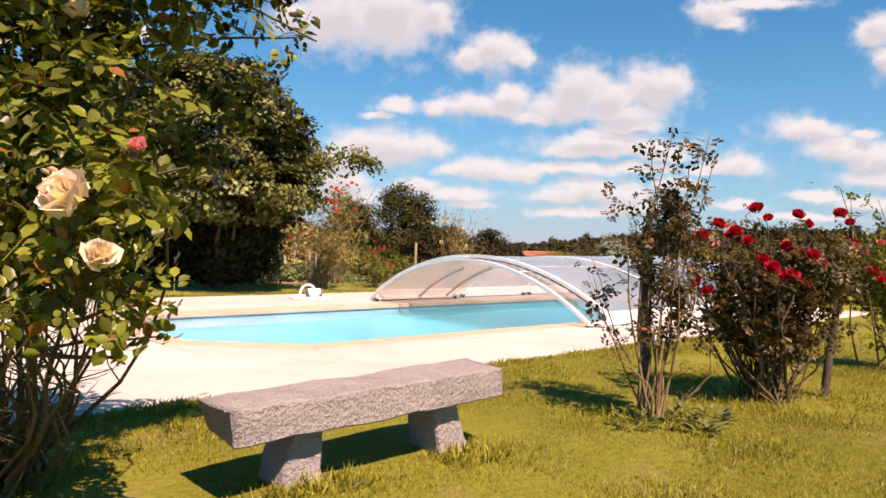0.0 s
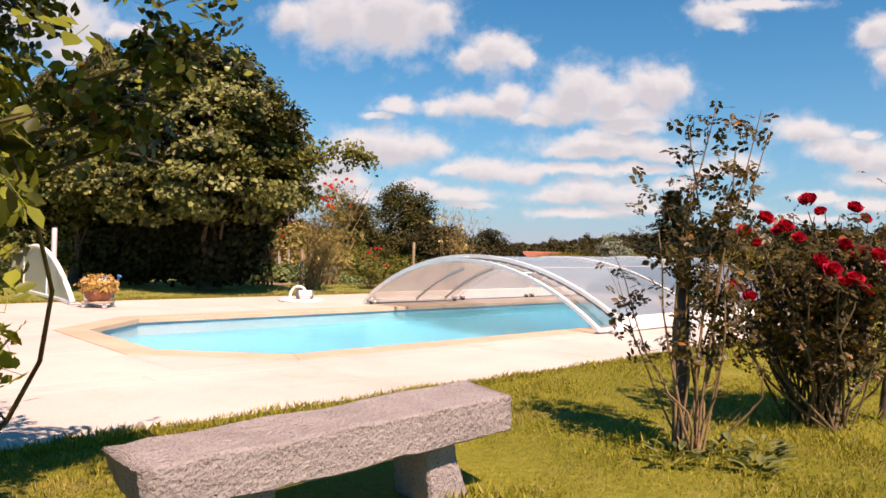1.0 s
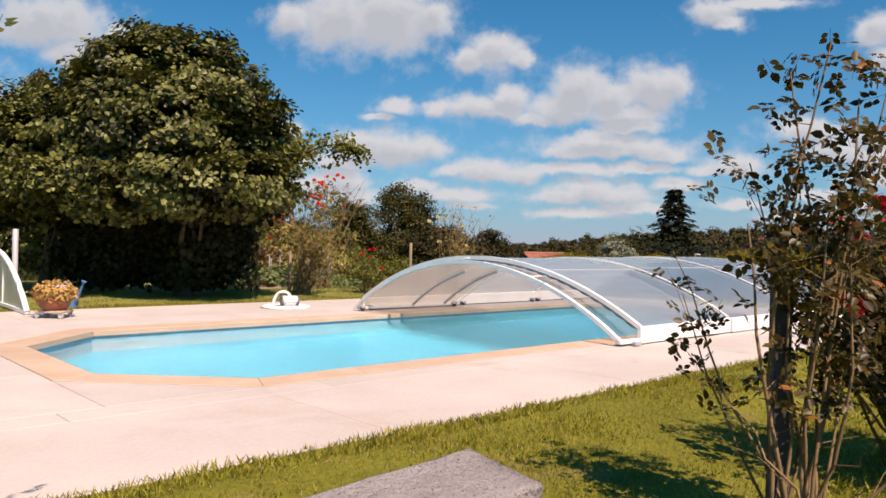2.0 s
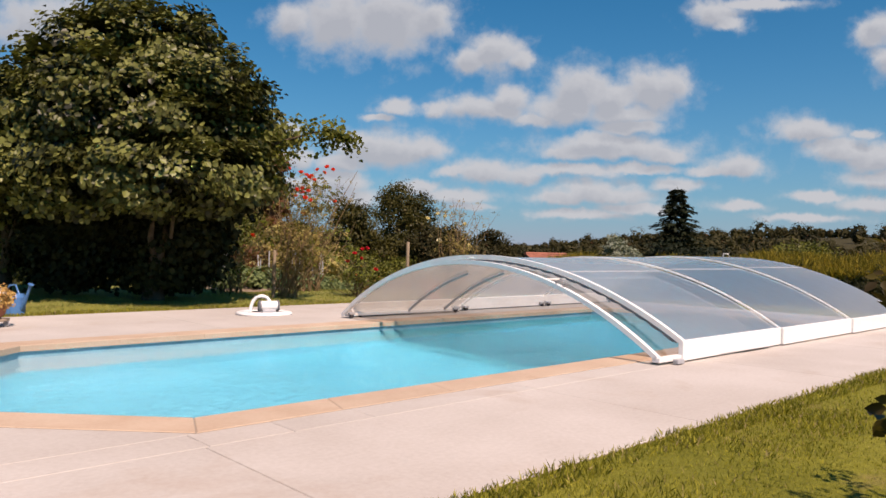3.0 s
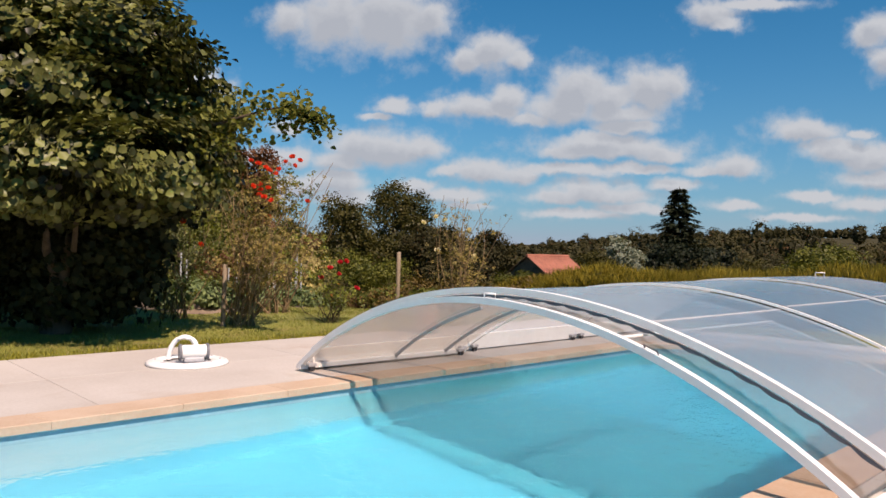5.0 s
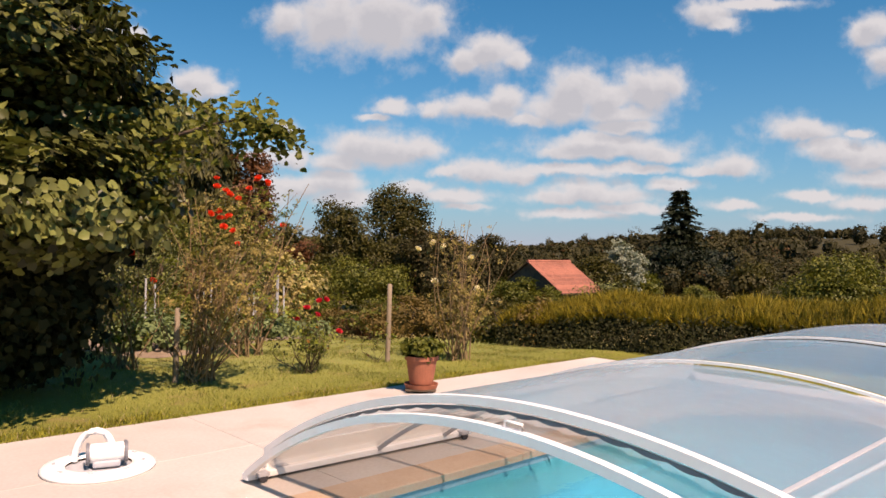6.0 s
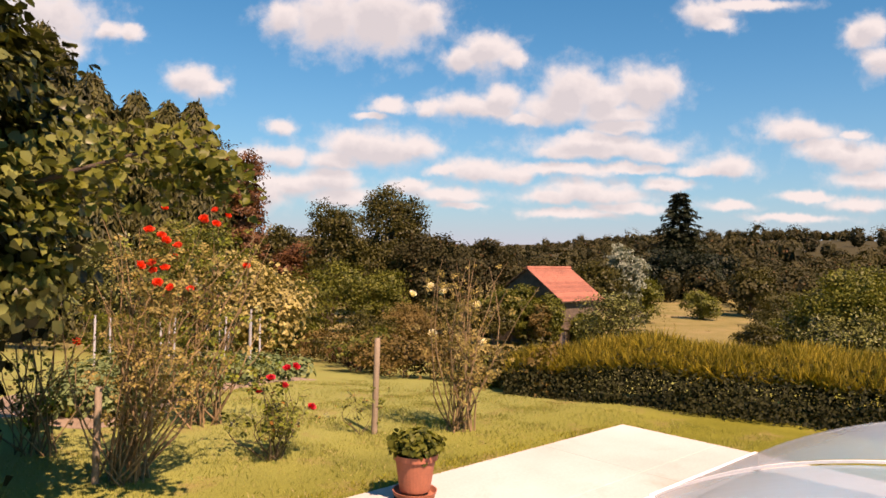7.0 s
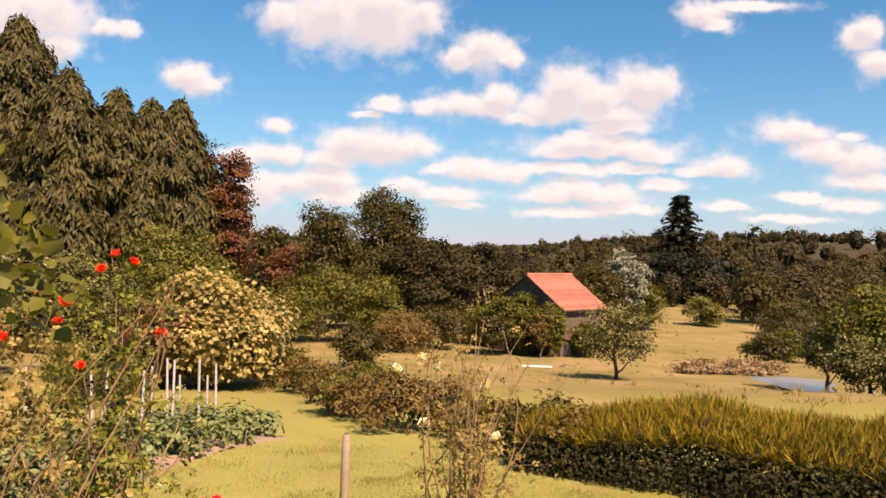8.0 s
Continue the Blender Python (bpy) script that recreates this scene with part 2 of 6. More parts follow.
def sheet_material(name, clear, body, share, gloss_rough, fine=0.0, back=0.5):
    """A sheet that lets part of the light straight through (clear tint), scatters part (body) and shines at grazing angles."""
    m = bpy.data.materials.new(name)
    m.use_nodes = True
    nt = m.node_tree
    nt.nodes.remove(nt.nodes["Principled BSDF"])
    tr = node(nt, "ShaderNodeBsdfTransparent", Color=(*clear, 1))
    tl = node(nt, "ShaderNodeBsdfTranslucent", Color=(*body, 1))
    df = node(nt, "ShaderNodeBsdfDiffuse", Color=(*body, 1))
    gl = node(nt, "ShaderNodeBsdfGlossy", Roughness=gloss_rough)
    a, b, c = (nt.nodes.new("ShaderNodeMixShader") for _ in range(3))
    a.inputs[0].default_value = back
    nt.links.new(df.outputs[0], a.inputs[1])
    nt.links.new(tl.outputs[0], a.inputs[2])
    b.inputs[0].default_value = share
    nt.links.new(tr.outputs[0], b.inputs[1])
    nt.links.new(a.outputs[0], b.inputs[2])
    fr = nt.nodes.new("ShaderNodeLayerWeight")
    if fine:
        tc = nt.nodes.new("ShaderNodeTexCoord")
        n1 = node(nt, "ShaderNodeTexNoise", Scale=fine, Detail=3.0, Distortion=0.4)
        nt.links.new(tc.outputs["Object"], n1.inputs["Vector"])
        bu = node(nt, "ShaderNodeBump", Strength=0.25, Distance=0.03)
        nt.links.new(n1.outputs["Fac"], bu.inputs["Height"])
        for n in (gl, fr):
            nt.links.new(bu.outputs[0], n.inputs["Normal"])
    nt.links.new(math_node(nt, "MULTIPLY_ADD", math_node(nt, "POWER", fr.outputs["Facing"], 2.2), 0.58, 0.07), c.inputs[0])
    nt.links.new(b.outputs[0], c.inputs[1])
    nt.links.new(gl.outputs[0], c.inputs[2])
    nt.links.new(c.outputs[0], nt.nodes["Material Output"].inputs[0])
    return m


def water_material():
    """Clear water: it refracts, tints a little, and mirrors at grazing angles; small ripples."""
    m = bpy.data.materials.new("pool_water")
    m.use_nodes = True
    nt = m.node_tree
    nt.nodes.remove(nt.nodes["Principled BSDF"])
    rf = node(nt, "ShaderNodeBsdfRefraction", Color=(0.62, 0.95, 0.99, 1), Roughness=0.0, IOR=1.30)
    gl = node(nt, "ShaderNodeBsdfGlossy", Roughness=0.02)
    fr = nt.nodes.new("ShaderNodeLayerWeight")
    tc = nt.nodes.new("ShaderNodeTexCoord")
    # tint painted stronger towards the covered end, imitating light absorbed by deeper water
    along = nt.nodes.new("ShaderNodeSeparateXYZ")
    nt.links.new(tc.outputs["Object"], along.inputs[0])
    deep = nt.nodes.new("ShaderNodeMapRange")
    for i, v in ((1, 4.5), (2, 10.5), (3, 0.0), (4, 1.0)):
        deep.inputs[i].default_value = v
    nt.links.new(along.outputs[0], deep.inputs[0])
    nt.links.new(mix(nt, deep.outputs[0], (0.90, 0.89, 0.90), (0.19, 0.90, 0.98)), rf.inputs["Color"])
    n1 = node(nt, "ShaderNodeTexNoise", Scale=3.0, Detail=3.0, Distortion=0.6)
    n2 = node(nt, "ShaderNodeTexNoise", Scale=11.0, Detail=2.0, Distortion=0.8)
    for n in (n1, n2):
        nt.links.new(tc.outputs["Object"], n.inputs["Vector"])
    h = math_node(nt, "MULTIPLY_ADD", n2.outputs["Fac"], 0.45, n1.outputs["Fac"])
    # livelier where the return jet stirs the shallow end
    away = nt.nodes.new("ShaderNodeVectorMath")
    away.operation = "DISTANCE"
    away.inputs[1].default_value = (4.3, 7.6, WATER)
    nt.links.new(tc.outputs["Object"], away.inputs[0])
    stir = nt.nodes.new("ShaderNodeMapRange")
    stir.interpolation_type = "SMOOTHSTEP"
    for i, v in ((1, 1.7), (2, 0.6), (3, 0.0), (4, 1.0)):
        stir.inputs[i].default_value = v
    nt.links.new(away.outputs["Value"], stir.inputs[0])
    n3 = node(nt, "ShaderNodeTexNoise", Scale=7.0, Detail=3.0, Distortion=1.4)
    nt.links.new(tc.outputs["Object"], n3.inputs["Vector"])
    h = math_node(nt, "MULTIPLY_ADD", math_node(nt, "MULTIPLY", stir.outputs[0], n3.outputs["Fac"]), 7.5, h)
    bu = node(nt, "ShaderNodeBump", Strength=0.55, Distance=0.03)
    nt.links.new(h, bu.inputs["Height"])
    for n in (gl, fr, rf):
        nt.links.new(bu.outputs[0], n.inputs["Normal"])
    ms = nt.nodes.new("ShaderNodeMixShader")
    nt.links.new(math_node(nt, "MULTIPLY_ADD", math_node(nt, "POWER", fr.outputs["Facing"], 5.0), 0.45, 0.02), ms.inputs[0])
    nt.links.new(rf.outputs[0], ms.inputs[1])
    nt.links.new(gl.outputs[0], ms.inputs[2])
    nt.links.new(ms.outputs[0], nt.nodes["Material Output"].inputs[0])
    return m


def ground_material():
    m = material("lawn_and_meadow", (0.205, 0.198, 0.028), (0.095, 0.100, 0.011), rough=0.9, coarse=0.45, fine=24.0, bump=0.8, depth=0.04, gloss=0.1)
    nt = m.node_tree
    p = nt.nodes["Principled BSDF"]
    old = p.inputs["Base Color"].links[0].from_socket
    tc = nt.nodes.new("ShaderNodeTexCoord")
    sep = nt.nodes.new("ShaderNodeSeparateXYZ")
    nt.links.new(tc.outputs["Object"], sep.inputs[0])
    n = node(nt, "ShaderNodeTexNoise", Scale=0.15, Detail=6.0, Roughness=0.6)
    nt.links.new(tc.outputs["Object"], n.inputs["Vector"])
    dry = ramp(nt, n.outputs["Fac"], [(0.35, (0.125, 0.114, 0.036)), (0.55, (0.190, 0.158, 0.060)), (0.7, (0.26, 0.19, 0.10))])
    # the mown lawn gives way to dry meadow down the slope
    far = nt.nodes.new("ShaderNodeMapRange")
    for i, v in ((1, 31.0), (2, 43.0)):
        far.inputs[i].default_value = v
    nt.links.new(math_node(nt, "MULTIPLY_ADD", n.outputs["Fac"], 10.0, math_node(nt, "ADD", sep.outputs[1], -5.0)), far.inputs[0])
    col = mix(nt, far.outputs[0], old, dry)
    # ground turns dark brown from y 175 to 205, under the far woods
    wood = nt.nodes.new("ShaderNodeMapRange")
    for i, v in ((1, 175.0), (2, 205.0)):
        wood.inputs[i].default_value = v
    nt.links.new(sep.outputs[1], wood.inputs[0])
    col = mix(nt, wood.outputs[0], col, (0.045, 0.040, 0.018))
    # the garden lawn beyond the terrace is paler
    over = math_node(nt, "MULTIPLY", math_node(nt, "SUBTRACT", sep.outputs[1], sep.outputs[0]), 0.70711)
    pale = nt.nodes.new("ShaderNodeMapRange")
    for i, v in ((1, 13.0), (2, 16.5), (3, 0.0), (4, 0.75)):
        pale.inputs[i].default_value = v
    nt.links.new(over, pale.inputs[0])
    col = mix(nt, math_node(nt, "MULTIPLY", pale.outputs[0], math_node(nt, "SUBTRACT", 1.0, far.outputs[0])), col, (0.235, 0.25, 0.078))
    # straw patches in the lawn
    s = node(nt, "ShaderNodeTexNoise", Scale=1.1, Detail=5.0, Roughness=0.7)
    nt.links.new(tc.outputs["Object"], s.inputs["Vector"])
    k = ramp(nt, s.outputs["Fac"], [(0.55, (0, 0, 0)), (0.72, (1, 1, 1))])
    col = mix(nt, math_node(nt, "MULTIPLY", k, math_node(nt, "SUBTRACT", 1.0, wood.outputs[0])), col, (0.22, 0.165, 0.065))
    nt.links.new(col, p.inputs["Base Color"])
    return m


WATER = -0.13


def paving_material():
    """Cream concrete with soft brown stains."""
    m = material("cream_concrete", (0.468, 0.440, 0.408), (0.375, 0.342, 0.308), rough=0.85, coarse=0.55, fine=30, bump=0.15, depth=0.004, rnd=0.07, gloss=0.2)
    nt = m.node_tree
    p = nt.nodes["Principled BSDF"]
    old = p.inputs["Base Color"].links[0].from_socket
    tc = nt.nodes.new("ShaderNodeTexCoord")
    n = node(nt, "ShaderNodeTexNoise", Scale=0.9, Detail=7.0, Roughness=0.62, Distortion=0.5)
    nt.links.new(tc.outputs["Object"], n.inputs["Vector"])
    k = ramp(nt, n.outputs["Fac"], [(0.55, (0, 0, 0)), (0.75, (1, 1, 1))])
    nt.links.new(mix(nt, math_node(nt, "MULTIPLY", k, 0.7), old, (0.34, 0.27, 0.215)), p.inputs["Base Color"])
    return m


MAT = dict(
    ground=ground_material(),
    paving=paving_material(),
    coping=material("sandstone_coping", (0.47, 0.365, 0.275), (0.40, 0.29, 0.205), rough=0.8, coarse=1.8, fine=40, bump=0.2, depth=0.004, rnd=0.12, gloss=0.25),
    joint=material("joint_mortar", (0.30, 0.26, 0.215), rough=0.95, gloss=0.1),
    # the floor's liner again, paler: the walls' sunlit, shallow look put into colour
    liner_wall=material("sunlit_pool_liner", (0.34, 0.485, 0.535), (0.28, 0.43, 0.495), rough=0.5, coarse=0.5, fine=5, bump=0.0),
    liner=material("pool_liner", (0.095, 0.40, 0.53), (0.078, 0.36, 0.50), rough=0.5, coarse=0.4, fine=5, bump=0.0),
    liner_band=material("liner_band", (0.20, 0.39, 0.47), rough=0.5, bump=0.0),
    granite=material("granite", (0.37, 0.345, 0.338), (0.27, 0.248, 0.242), rough=0.9, coarse=5, fine=45, bump=1.0, depth=0.03, spots=(0.13, 0.11, 0.105), gloss=0.2),
    white=material("white_lacquer", (0.82, 0.82, 0.80), (0.74, 0.74, 0.72), rough=0.35, coarse=2, fine=12, bump=0.02),
    grey=material("grey_plastic", (0.42, 0.43, 0.45), rough=0.45, bump=0.03),
    slate=material("slate_plastic", (0.16, 0.165, 0.18), rough=0.45, bump=0.03),
    dark=material("dark_rubber", (0.035, 0.035, 0.04), rough=0.7, bump=0.1),
    sheet=sheet_material("frosted_polycarbonate", (0.96, 0.97, 0.98), (0.85, 0.93, 0.97), 0.50, 0.26, fine=1.6, back=0.78),
    clear=sheet_material("clear_polycarbonate", (0.93, 0.85, 0.78), (0.78, 0.82, 0.82), 0.03, 0.16, back=0.6),
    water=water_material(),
    pond=sheet_material("pond_water", (0.30, 0.34, 0.34), (0.22, 0.24, 0.26), 0.6, 0.08, fine=1.0),
    bark=material("bark", (0.12, 0.088, 0.062), (0.06, 0.043, 0.032), rough=0.95, coarse=8, fine=50, bump=0.8, depth=0.02, gloss=0.15),
    stem=material("rose_stem", (0.13, 0.10, 0.05), (0.055, 0.04, 0.022), rough=0.8, coarse=6, fine=60, bump=0.4, depth=0.005, gloss=0.2),
    dry_stem=material("dry_stem", (0.27, 0.185, 0.095), (0.12, 0.082, 0.04), rough=0.85, coarse=4, fine=60, bump=0.3, depth=0.004, gloss=0.2),
    post=material("weathered_post", (0.28, 0.22, 0.15), (0.17, 0.13, 0.09), rough=0.9, coarse=3, fine=40, bump=0.5, depth=0.008, gloss=0.2),
    iron=material("dark_iron", (0.05, 0.05, 0.05), rough=0.7, bump=0.3),
    stake=material("pale_stake", (0.42, 0.43, 0.43), (0.27, 0.27, 0.26), rough=0.8, coarse=4, bump=0.3, rnd=0.3),
    terracotta=material("terracotta", (0.35, 0.115, 0.06), (0.24, 0.08, 0.042), rough=0.75, coarse=5, fine=40, bump=0.15, depth=0.004),
    tile=material("red_clay_tile", (0.31, 0.112, 0.070), (0.20, 0.072, 0.046), rough=0.85, coarse=1.0, fine=8, bump=0.2, rnd=0.35),
    rubble=material("rubble_wall", (0.13, 0.095, 0.062), (0.06, 0.043, 0.03), rough=0.95, coarse=1.5, fine=6, bump=0.8, depth=0.06),
    soil=material("pale_soil", (0.27, 0.20, 0.14), (0.18, 0.13, 0.085), rough=0.95, coarse=2, fine=14, bump=0.8, depth=0.05),
    blue=material("blue_glaze", (0.07, 0.20, 0.42), (0.05, 0.14, 0.32), rough=0.3, bump=0.05),
    straw=material("straw_wicker", (0.58, 0.36, 0.10), (0.38, 0.21, 0.06), rough=0.9, coarse=10, fine=50, bump=0.8, depth=0.02),
    tree_leaf=leaf_material("tree_leaf", (0.009, 0.011, 0.0035), (0.175, 0.184, 0.048), 0.14, 0.42),
    rose_leaf=leaf_material("rose_leaf", (0.014, 0.019, 0.004), (0.205, 0.232, 0.032), 0.30, 0.35, odd=(0.22, 0.10, 0.02), odd_share=0.03),
    bronze_leaf=leaf_material("bronze_rose_leaf", (0.0276, 0.0179, 0.0091), (0.0858, 0.0684, 0.0151), 0.25, 0.4, odd=(0.24, 0.10, 0.025), odd_share=0.05),
    conifer=leaf_material("conifer_spray", (0.018, 0.021, 0.006), (0.088, 0.080, 0.020), 0.15, 0.6),
    fir=leaf_material("fir_needles", (0.0080, 0.0136, 0.0063), (0.0234, 0.0310, 0.0116), 0.1, 0.6),
    oak=leaf_material("oak_leaf", (0.0280, 0.0303, 0.0068), (0.0790, 0.0686, 0.0121), 0.2, 0.5, single=0.42),
    wood_far=leaf_material("far_wood_leaf", (0.013, 0.015, 0.005), (0.066, 0.056, 0.015), 0.20, 0.7, odd=(0.10, 0.055, 0.02), odd_share=0.03, patch=0.06, single=0.22),
    shrub=leaf_material("shrub_leaf", (0.040, 0.054, 0.008), (0.160, 0.160, 0.024), 0.3, 0.5, single=0.42),
    gold=leaf_material("gold_leaf", (0.10, 0.085, 0.022), (0.46, 0.37, 0.13), 0.3, 0.5, single=0.42),
    red_leaf=leaf_material("red_brown_leaf", (0.0670, 0.0279, 0.0105), (0.1473, 0.0620, 0.0211), 0.25, 0.5, single=0.42),
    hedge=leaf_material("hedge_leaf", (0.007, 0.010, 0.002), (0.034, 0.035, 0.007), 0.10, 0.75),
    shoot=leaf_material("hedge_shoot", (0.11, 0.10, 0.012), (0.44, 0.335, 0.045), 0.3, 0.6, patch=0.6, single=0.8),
    dry_leaf=leaf_material("dry_shrub_leaf", (0.0796, 0.0561, 0.0144), (0.1880, 0.1253, 0.0360), 0.25, 0.7, single=0.42),
    pale_brush=leaf_material("pale_brush", (0.19, 0.14, 0.07), (0.32, 0.24, 0.13), 0.25, 0.7),
    weed=leaf_material("weed_leaf", (0.075, 0.095, 0.030), (0.20, 0.22, 0.085), 0.3, 0.5),
    grey_leaf=leaf_material("grey_green_leaf", (0.12, 0.15, 0.10), (0.26, 0.28, 0.21), 0.25, 0.6),
    cabbage=leaf_material("cabbage_leaf", (0.0712, 0.1072, 0.0395), (0.1781, 0.2227, 0.0839), 0.25, 0.5),
    straw_leaf=leaf_material("straw_leaf", (0.10, 0.082, 0.020), (0.33, 0.25, 0.075), 0.3, 0.6),
    grass=leaf_material("grass_blade", (0.105, 0.112, 0.010), (0.420, 0.385, 0.052), 0.40, 0.6, odd=(0.40, 0.32, 0.15), odd_share=0.10, patch=1.6, single=0.8),
    garden_grass=leaf_material("garden_grass_blade", (0.135, 0.155, 0.032), (0.37, 0.365, 0.095), 0.40, 0.6, odd=(0.44, 0.36, 0.17), odd_share=0.10, patch=1.2, single=0.7),
    red_petal=leaf_material("red_petal", (0.30, 0.006, 0.025), (0.60, 0.020, 0.055), 0.3, 0.6),
    scarlet_petal=leaf_material("scarlet_petal", (0.55, 0.02, 0.04), (0.80, 0.05, 0.08), 0.3, 0.6),
    orange_petal=leaf_material("orange_red_petal", (0.75, 0.05, 0.02), (0.90, 0.12, 0.05), 0.3, 0.6),
    cream_petal=leaf_material("cream_petal", (0.80, 0.62, 0.52), (0.88, 0.77, 0.70), 0.35, 0.6),
    pink_petal=leaf_material("pink_petal", (0.55, 0.08, 0.10), (0.75, 0.30, 0.28), 0.3, 0.6),
    yellow_petal=leaf_material("pale_yellow_petal", (0.82, 0.72, 0.48), (0.90, 0.84, 0.68), 0.3, 0.6),
)

# ---------------------------------------------------------------- building helpers
RNG = np.random.default_rng(7)


def mesh_from(name, verts, faces):
    """A mesh from an array of points and an array of equal-sized faces."""
    verts, faces = np.asarray(verts, dtype=np.float32), np.asarray(faces, dtype=np.int32)
    me = bpy.data.meshes.new(name)
    n, k = faces.shape
    me.vertices.add(len(verts))
    me.vertices.foreach_set("co", verts.ravel())
    me.loops.add(n * k)
    me.loops.foreach_set("vertex_index", faces.ravel())
    me.polygons.add(n)
    me.polygons.foreach_set("loop_start", np.arange(0, n * k, k, dtype=np.int32))
    me.update(calc_edges=True)
    return me


def part(name, shape, mat, parent=None, label="", smooth=False):
    """One mesh object from a bmesh or a mesh, under a thing or a part."""
    if isinstance(shape, bmesh.types.BMesh):
        me = bpy.data.meshes.new(name)
        shape.to_mesh(me)
        shape.free()
    else:
        me = shape
    if mat and not me.materials:
        me.materials.append(MAT[mat] if isinstance(mat, str) else mat)
    if smooth:
        me.polygons.foreach_set("use_smooth", np.ones(len(me.polygons), dtype=bool))
    ob = new(name, me)
    if parent is not None:
        ob.parent = parent
    return tagged(ob, label)


def thing(name, label, category, at=(0, 0, 0), turn=0.0, group="", kind=""):
    ob = new(name)
    ob.empty_display_size = 0.1
    ob.matrix_world = pose(*at, 0, 0, turn)
    return tagged(ob, label, category, group, kind)


def box(bm, lo, hi, bevel=0.0, m=None):
    """A box between two corners, its edges rounded."""
    vs = bmesh.ops.create_cube(bm, size=1)["verts"]
    size = [max(h - l, 1e-4) for l, h in zip(lo, hi)]
    mid = [(h + l) / 2 for l, h in zip(lo, hi)]
    bmesh.ops.transform(bm, matrix=Matrix.LocRotScale(mid, None, size), verts=vs)
    if bevel:
        edges = {e for v in vs for e in v.link_edges}
        got = bmesh.ops.bevel(bm, geom=list(edges), offset=bevel, segments=2, affect="EDGES", profile=0.5)
        vs = list({v for f in got["faces"] for v in f.verts} | {v for v in vs if v.is_valid})
    if m is not None:
        bmesh.ops.transform(bm, matrix=m, verts=vs)
    return vs


def lathe(bm, profile, sides=24):
    """A turned body from (radius, height) pairs round z."""
    rings = []
    for r, z in profile:
        rings.append([bm.verts.new((r * math.cos(2 * math.pi * i / sides), r * math.sin(2 * math.pi * i / sides), z)) for i in range(sides)])
    for a, b in zip(rings, rings[1:]):
        for i in range(sides):
            j = (i + 1) % sides
            bm.faces.new((a[i], a[j], b[j], b[i]))
    bm.faces.new(rings[0][::-1])
    bm.faces.new(rings[-1])


def tubes(paths, sides=5):
    """One mesh of tapered tubes; each path is a list of (point, radius)."""
    vs, fs = [], []
    for path in paths:
        pts = [Vector(p) for p, _ in path]
        first = len(vs)
        for i, (p, (_, r)) in enumerate(zip(pts, path)):
            d = (pts[min(i + 1, len(pts) - 1)] - pts[max(i - 1, 0)]).normalized()
            a = d.cross(Vector((0.31, 0.95, 0.05)) if abs(d.z) > 0.5 else Vector((0, 0, 1))).normalized()
            b = d.cross(a)
            for k in range(sides):
                w = 2 * math.pi * k / sides
                vs.append(p + a * (r * math.cos(w)) + b * (r * math.sin(w)))
        for i in range(len(pts) - 1):
            for k in range(sides):
                k2 = (k + 1) % sides
                fs.append((first + i * sides + k, first + i * sides + k2, first + (i + 1) * sides + k2, first + (i + 1) * sides + k))
    return mesh_from("tubes", [tuple(v) for v in vs], fs)


def unit(v):
    return v / np.maximum(np.linalg.norm(v, axis=-1, keepdims=True), 1e-6)


def leaves(P, N, size, slim=0.55, fold=0.25, droop=0.0, six=False, way=None):
    """Many small folded leaves at the points P with the normals N: one mesh."""
    n = len(P)
    N = unit(N)
    T = RNG.normal(size=(n, 3)) if way is None else way + RNG.normal(size=(n, 3)) * 0.35
    T[:, 2] -= droop
    T = unit(T - N * np.sum(T * N, axis=1, keepdims=True))
    S = np.cross(N, T)
    L = (size if np.ndim(size) else np.full(n, size))[:, None] * RNG.uniform(0.7, 1.3, (n, 1))
    W = L * slim * 0.5
    if six:
        V = np.stack([P, P + T * L * 0.35 + S * W + N * W * fold, P + T * L * 0.72 + S * W * 0.75 + N * W * fold * 0.5, P + T * L - N * L * 0.12,
                      P + T * L * 0.72 - S * W * 0.75 + N * W * fold * 0.5, P + T * L * 0.35 - S * W + N * W * fold], axis=1).reshape(-1, 3)
        i = np.arange(n)[:, None] * 6
        F = np.concatenate([i + np.array([[0, 1, 2, 3]]), i + np.array([[0, 3, 4, 5]])], axis=0)
        return mesh_from("leaves", V, F)
    V = np.stack([P, P + T * L * 0.45 + S * W + N * W * fold, P + T * L - N * L * 0.1, P + T * L * 0.45 - S * W + N * W * fold], axis=1).reshape(-1, 3)
    i = np.arange(n)[:, None] * 4
    F = np.concatenate([i + np.array([[0, 1, 2]]), i + np.array([[0, 2, 3]])], axis=0)
    return mesh_from("leaves", V, F)


def in_lobes(lobes, n, shell=0.55):
    """Points near the skin of overlapping ellipsoids (x, y, z, rx, ry, rz), gathered in clumps, with outward normals."""
    vol = np.array([(l[3] * l[4] + l[3] * l[5] + l[4] * l[5]) for l in lobes])
    which = RNG.choice(len(lobes), size=n, p=vol / vol.sum())
    L = np.array(lobes)[which]
    d = unit(RNG.normal(size=(n, 3)))
    r = shell + (1 - shell) * RNG.uniform(0, 1, (n, 1)) ** 0.7
    # uneven skin: lumps and gaps
    lump = 1 + 0.16 * np.sin(d[:, :1] * 7 + which[:, None]) * np.sin(d[:, 1:2] * 6 + 2 * which[:, None]) * np.sin(d[:, 2:] * 8 + 1)
    P = L[:, :3] + d * L[:, 3:] * r * lump
    return P, unit(d / L[:, 3:])


